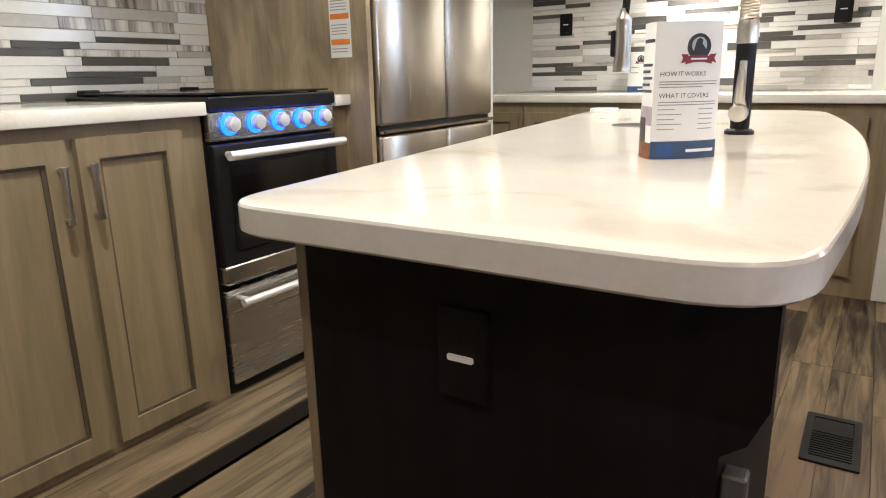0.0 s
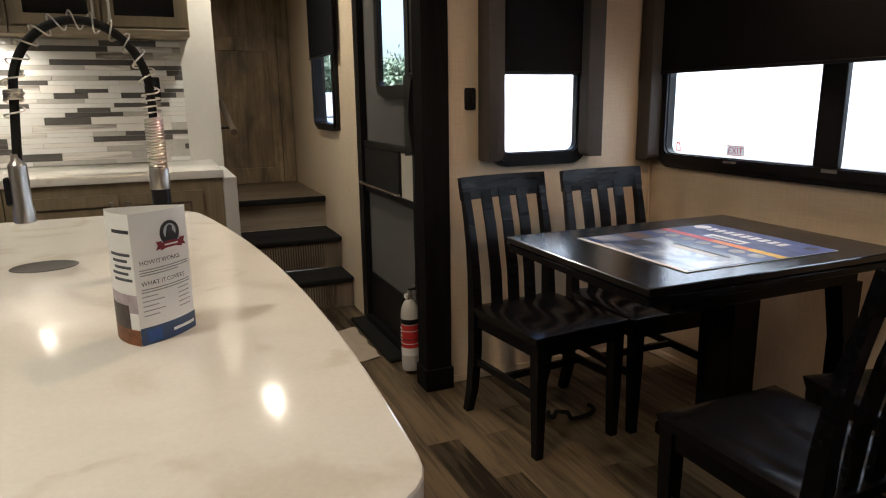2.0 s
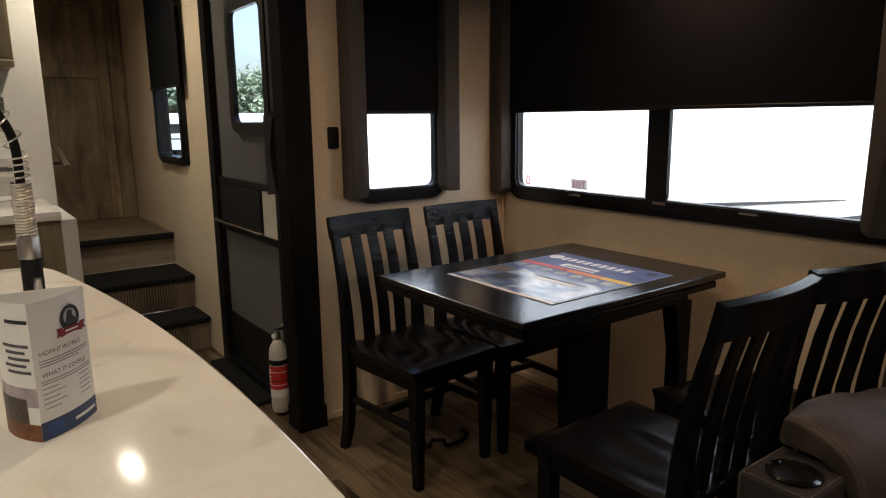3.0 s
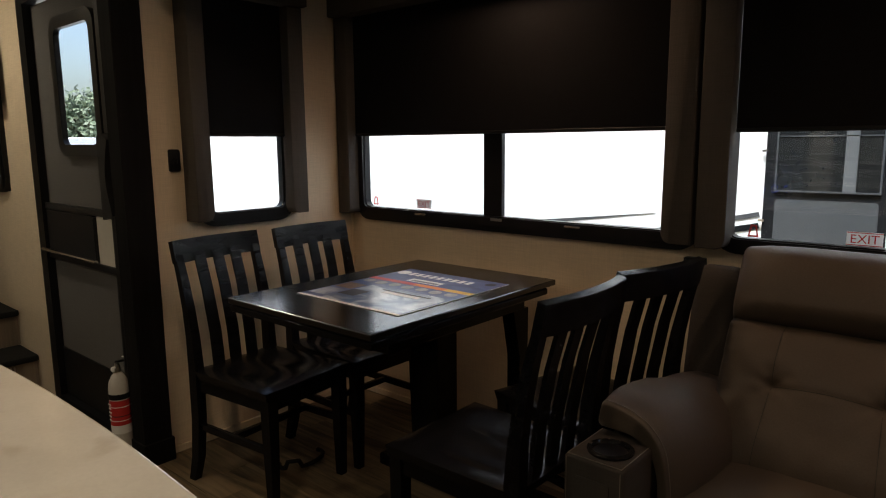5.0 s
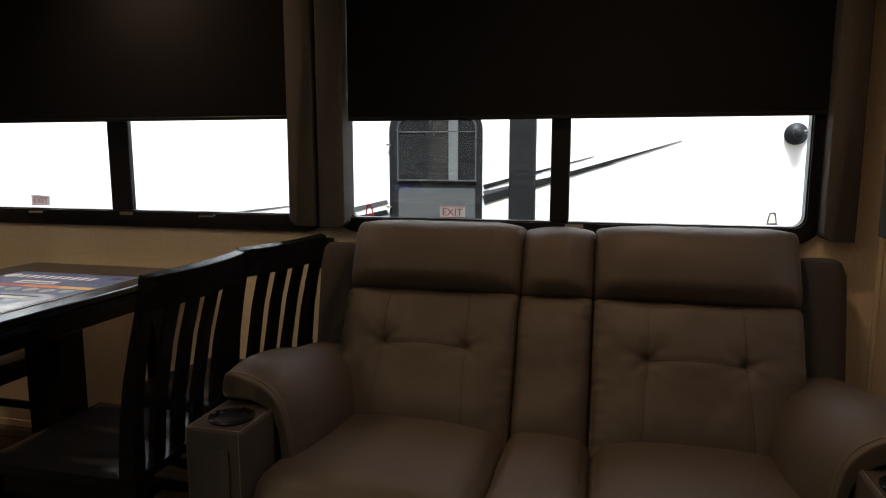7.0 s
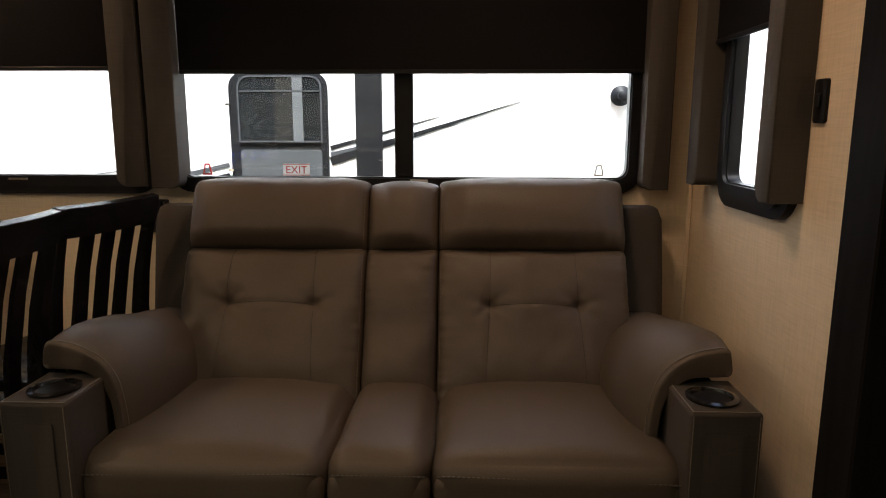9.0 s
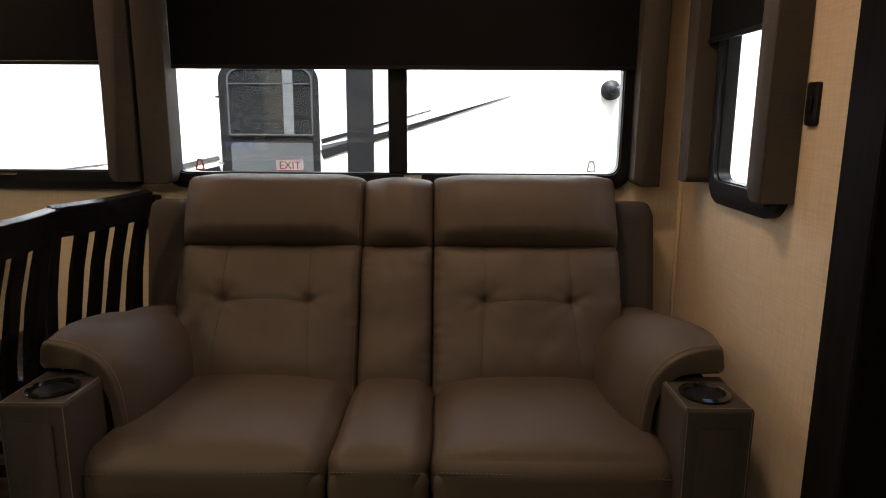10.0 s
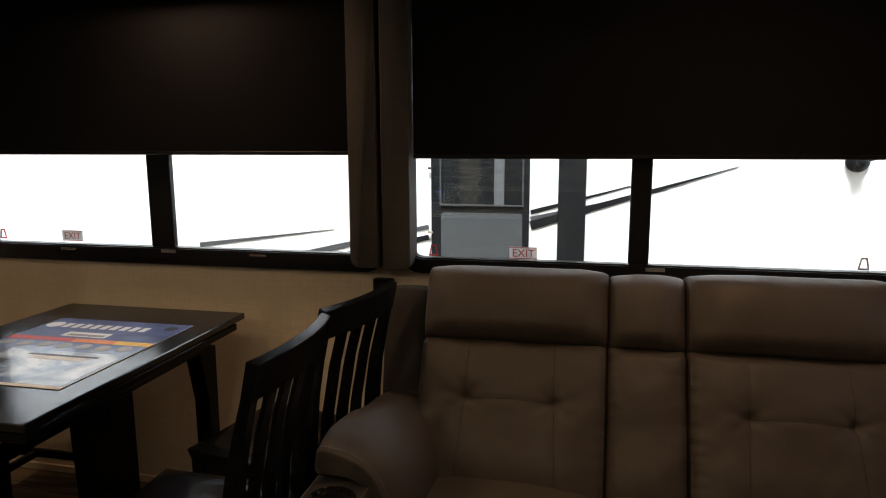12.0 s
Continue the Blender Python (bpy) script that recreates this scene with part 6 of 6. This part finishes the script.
TINT = plain("dark_tinted_glass", (0.012, 0.013, 0.014), 0.08, vary=0.3, bump=0)
OM = on_x_wall(OX) @ Matrix.Translation((-0.0402, 0.1887, 0)) @ Matrix.Diagonal((0.84, 0.84, 1, 1))     # the trim is drawn a sixth smaller than a full-size caravan


def stripe(u0, v0, u1, v1, w0, w1, mat, parent, out):
    """A tapering decal from one end to the other."""
    n = Vector((-(v1 - v0), u1 - u0)).normalized()
    pts = [(u0 + n.x * w0 / 2, v0 + n.y * w0 / 2), (u0 - n.x * w0 / 2, v0 - n.y * w0 / 2), (u1 - n.x * w1 / 2, v1 - n.y * w1 / 2), (u1 + n.x * w1 / 2, v1 + n.y * w1 / 2)]
    part("decal_stripe", prism(bmesh.new(), pts, 0.0, out, OM), mat, parent, "dark sweeping decal stripe")


van = thing("parked_caravan", "white travel trailer parked alongside with dark decals", "caravan", at=pose(0, 0, 0))
part("body_wall", boxed(OX, OX + 2.5, -9, 7.0, -0.35, 2.75, 0.05, 3), WHITE_SIDING, van, "white smooth side wall")
part("underframe", boxed(OX + 0.15, OX + 2.35, -8.5, 6.5, -0.6, -0.36), BLACK, van)
for y in (-3.2, -2.3):
    for x in (OX + 0.2, OX + 2.3):
        part("wheel", lathe(bmesh.new(), [(0.2, -0.1), (0.36, -0.1), (0.38, -0.06), (0.38, 0.06), (0.36, 0.1), (0.2, 0.1)], 24, pose(x, y, -0.52, 0, 90, 0)), RUBBER, van, "black tyre")
cd = part("door", prism(bmesh.new(), rounded(0.463, 1.012, -0.25, 1.445, 0.09, corners=(0, 0, 1, 1)), 0.0, 0.012, OM), SIDING_DARK, van, "dark framed caravan entry door")
part("door_leaf", prism(bmesh.new(), rounded(0.5, 0.955, -0.2, 1.02, 0.02), 0.0125, 0.018, OM), plain("grey_door_skin", (0.055, 0.06, 0.065), 0.4), cd, "grey door panel")
part("door_glass", prism(bmesh.new(), rounded(0.5, 0.955, 1.066, 1.415, 0.06, corners=(0, 0, 1, 1)), 0.0125, 0.018, OM), TINT, cd, "tinted window in the door")
part("glass_bead", ring(bmesh.new(), rounded(0.494, 0.961, 1.06, 1.421, 0.064, corners=(0, 0, 1, 1)), rounded(0.502, 0.953, 1.068, 1.413, 0.058, corners=(0, 0, 1, 1)), 0.0125, 0.022, OM), SIDING_GREY, cd)
# paler bar that paints a reflection onto the tinted glass
part("glass_reflection", boxed(0.6, 0.655, 1.068, 1.413, 0.0185, 0.021, m=OM), plain("grey_reflection_bar", (0.1, 0.105, 0.11), 0.4), cd)
part("glass_line", boxed(0.505, 0.95, 1.335, 1.341, 0.0185, 0.021, m=OM), SIDING_GREY, cd)
for v in (1.26, 0.9):
    part("hinge", boxed(1.0, 1.03, v, v + 0.012, 0.0125, 0.02, m=OM), CHROME, cd)
part("corner_post", boxed(0.162, 0.308, -0.3, 2.4, 0.001, 0.03, 0.004, m=OM), SIDING_DARK, van, "charcoal slide-out corner post")
stripe(0.455, 1.028, -0.159, 1.204, 0.026, 0.001, SIDING_DARK, van, 0.003)
stripe(0.455, 0.955, -0.598, 1.284, 0.05, 0.001, SIDING_DARK, van, 0.004)
stripe(0.455, 0.99, -0.25, 1.16, 0.03, 0.004, SIDING_GREY, van, 0.002)
stripe(2.6, 0.49, 1.03, 0.875, 0.06, 0.03, SIDING_DARK, van, 0.004)
stripe(2.6, 0.56, 1.03, 0.935, 0.05, 0.025, SIDING_GREY, van, 0.003)
stripe(2.484, 0.788, 1.6, 0.906, 0.03, 0.001, SIDING_GREY, van, 0.003)
lm = part("porch_light", lathe(bmesh.new(), [(0.055, 0.0), (0.055, 0.014), (0.04, 0.03), (0.026, 0.036), (0.024, 0.06), (0.01, 0.066)], 24, OM @ Matrix.Translation((-1.136, 1.313, 0.0))), SIDING_DARK, van, "round dark porch light")
part("light_stem", tube(bmesh.new(), [OM @ Vector((-1.136, 1.313, 0.05)), OM @ Vector((-1.2, 1.33, 0.06))], 0.008, 8), SIDING_GREY, lm)

BARK = plain("grey_brown_bark", (0.09, 0.07, 0.05), 0.9, vary=0.3)
LEAF = plain("green_leaves", (0.105, 0.14, 0.075), 0.6, vary=0.3, grain=3, big=0.4)


def tree(x, y, h, seed, label):
    ob = thing("tree", label, "tree", "trees behind the yard", pose(x, y, -0.9))
    r = random.Random(seed)
    bm = tube(bmesh.new(), [(0, 0, -0.1), (0.1, 0.05, h * 0.3), (0.0, 0.15, h * 0.55), (0.1, 0.1, h * 0.85)], [0.28, 0.22, 0.15, 0.04], 10)
    tips = []
    for k in range(11):
        a, z = r.random() * 6.28, h * (0.16 + 0.06 * k)
        ln = h * (0.34 - 0.018 * k)
        tip = (ln * math.cos(a), ln * math.sin(a), z + ln * 0.45)
        tube(bm, [(0.05, 0.08, z), (tip[0] * 0.5, tip[1] * 0.5, z + ln * 0.15), tip], [0.09, 0.06, 0.02], 6)
        tips.append(tip)
    part("trunk", bm, BARK, ob, "tapered trunk with limbs")
    verts, faces = [], []
    for k in range(5200):
        t = r.choice(tips)
        f = 0.45 + 0.65 * r.random()
        s = h * 0.1
        c = Vector((t[0] * f + r.gauss(0, s), t[1] * f + r.gauss(0, s), t[2] * (0.75 + 0.3 * r.random()) + r.gauss(0, s * 0.8)))
        a = Vector((r.gauss(0, 1), r.gauss(0, 1), r.gauss(0, 1))).normalized()
        b = a.orthogonal().normalized()
        q = 0.16 + 0.16 * r.random()
        i = len(verts)
        verts += [c - a * q, c + b * q * 0.55, c + a * q, c - b * q * 0.55]
        faces.append((i, i + 1, i + 2, i + 3))
    me = bpy.data.meshes.new("crown")
    me.from_pydata([tuple(v) for v in verts], [], faces)
    me.materials.append(LEAF)
    cr = new("crown", me)
    cr.parent = ob
    tagged(cr, "uneven crown of small green leaves")
    return ob


for i, (x, y, h) in enumerate(((12.2, 58, 6.9), (14.6, 61, 7.4), (17.0, 63, 5.6), (20.2, 60, 6.2), (22.6, 58, 7.2), (25.5, 62, 6.6), (9.6, 62, 6.4), (29.0, 64, 7.6))):
    tree(x, y, h, 3 + i, "leafy green tree at the edge of the yard")
for x, y, turn in ((11.4, 46, 84), (18.6, 47, 97)):
    fv = thing("parked_caravan", "white travel trailer parked far across the yard", "caravan", at=pose(x, y, -0.9, 0, 0, turn))
    part("body_wall", boxed(-1.25, 1.25, -3, 3, 0.45, 2.75, 0.1, 3), WHITE_SIDING, fv)
    part("window", boxed(-1.258, -1.25, -1.2, 0.2, 1.5, 2.1), TINT, fv)
    part("decal_stripe", boxed(-1.256, -1.25, -3, 3, 1.1, 1.2), SIDING_GREY, fv)
    for yy in (-0.6, 0.4):
        part("wheel", lathe(bmesh.new(), [(0.2, -0.1), (0.36, -0.1), (0.38, 0.0), (0.36, 0.1), (0.2, 0.1)], 20, pose(-1.1, yy, 0.38, 0, 90, 0)), RUBBER, fv)
        part("wheel", lathe(bmesh.new(), [(0.2, -0.1), (0.36, -0.1), (0.38, 0.0), (0.36, 0.1), (0.2, 0.1)], 20, pose(1.1, yy, 0.38, 0, 90, 0)), RUBBER, fv)

# ---- planks and tiles ----
shared = {}


def piece(name, dims, mat, parent, at, bevel=0.001):
    """A small bevelled block that shares its mesh with all blocks of its size and material."""
    key = (name, dims, mat.name)
    if key not in shared:
        bm = boxed(-dims[0] / 2, dims[0] / 2, -dims[1] / 2, dims[1] / 2, -dims[2] / 2, dims[2] / 2)
        if bevel:
            top = [e for e in bm.edges if all(v.co.z > 0 for v in e.verts)]
            bmesh.ops.bevel(bm, geom=top, offset=bevel, segments=1, affect="EDGES")
        me = bpy.data.meshes.new(name)
        bm.to_mesh(me)
        bm.free()
        me.materials.append(mat)
        shared[key] = me
    ob = new(name, shared[key])
    ob.parent = parent
    ob.matrix_basis = at
    return ob


rs = random.Random(7)


def planks(parent, x0, x1, y0, y1, z, w=0.124, ln=0.92):
    cols = int(math.ceil((x1 - x0) / w))
    for c in range(cols):
        xa, xb = x0 + c * w, min(x1, x0 + (c + 1) * w)
        y = y0 - rs.random() * ln
        while y < y1:
            a, b = max(y, y0), min(y + ln, y1)
            if b - a > 0.02:
                piece("plank", (round(xb - xa - 0.0012, 4), round(b - a - 0.0012, 3), 0.006), PLANK, parent, Matrix.Translation(((xa + xb) / 2, (a + b) / 2, z - 0.003)), 0.0006)
            y += ln


planks(floor, -1.47, 0.74, -1.0, 3.9, 0.0)
planks(floor, 0.74, 1.87, -1.06, 2.58, 0.0)
planks(floor, LEFT_X, 0.74, REAR_Y, -1.0, 0.0)
planks(base_s, -1.70, -1.47, -0.6, 2.74, FLZ + 0.0)

TILES = [(plain("white_glass_tile", (0.74, 0.73, 0.71), 0.12, vary=0.05, bump=0.004), 0.25),
         (plain("grey_slate_tile", (0.095, 0.09, 0.085), 0.35, vary=0.3, bump=0.02, grain=14), 0.36),
         (wood("streaked_marble_tile", (0.13, 0.1, 0.08), (0.74, 0.71, 0.67), "x", 0.2, 0.8, spread=0.12, low=0.62, high=0.9), 0.27),
         (plain("pale_stone_tile", (0.5, 0.48, 0.45), 0.25, vary=0.12), 0.12)]
STREAK_Y = wood("streaked_marble_tile_side", (0.13, 0.1, 0.08), (0.74, 0.71, 0.67), "y", 0.2, 0.8, spread=0.12, low=0.62, high=0.9)


def mosaic(name, m, u0, u1, v0, v1, label, turn):
    """Rows of long strip tiles of mixed height, length and stone."""
    ob = structure(name, boxed(u0, u1, v0, v1, 0.0, 0.008, m=m), GROUT, label, "backsplash")
    v = v0 + 0.002
    while v < v1 - 0.012:
        h = min(rs.choice((0.024, 0.04, 0.04, 0.03, 0.024)), v1 - v - 0.001)
        u = u0
        last = None
        while u < u1 - 0.01:
            ln = min(rs.choice((0.16, 0.22, 0.28, 0.34, 0.4)), u1 - u)
            pick = rs.random()
            for mt, share in TILES:
                pick -= share
                if pick < 0:
                    break
            if mt is last and mt is TILES[1][0]:
                mt = TILES[0][0]
            last = mt
            mm = STREAK_Y if turn and mt is TILES[2][0] else mt
            hh = h
            if mt is TILES[1][0] and h > 0.03 and rs.random() < 0.45:
                hh = round(h / 2, 4)
                piece("tile", (round(ln - 0.0016, 4), round(h - hh - 0.0016, 4), 0.005), TILES[0][0], ob, m @ Matrix.Translation((u + ln / 2, v + hh + (h - hh) / 2, 0.0102)), 0.0007)
            piece("tile", (round(ln - 0.0016, 4), round(hh - 0.0016, 4), 0.005), mm, ob, m @ Matrix.Translation((u + ln / 2, v + hh / 2, 0.0102 + 0.0006 * rs.random())), 0.0007)
            u += ln
        v += h
    return ob


mosaic("backsplash_1", on_y_wall(BACK_Y), -2.0, -0.118, IZ + 0.001, 1.574, "strip mosaic backsplash of white, grey and marble tiles behind the back counter", False)
mosaic("backsplash_2", on_x_wall(LEFT_X, 1), 0.2, 1.918, KZ + 0.001, 1.55, "strip mosaic backsplash of white, grey and marble tiles behind the range", True)
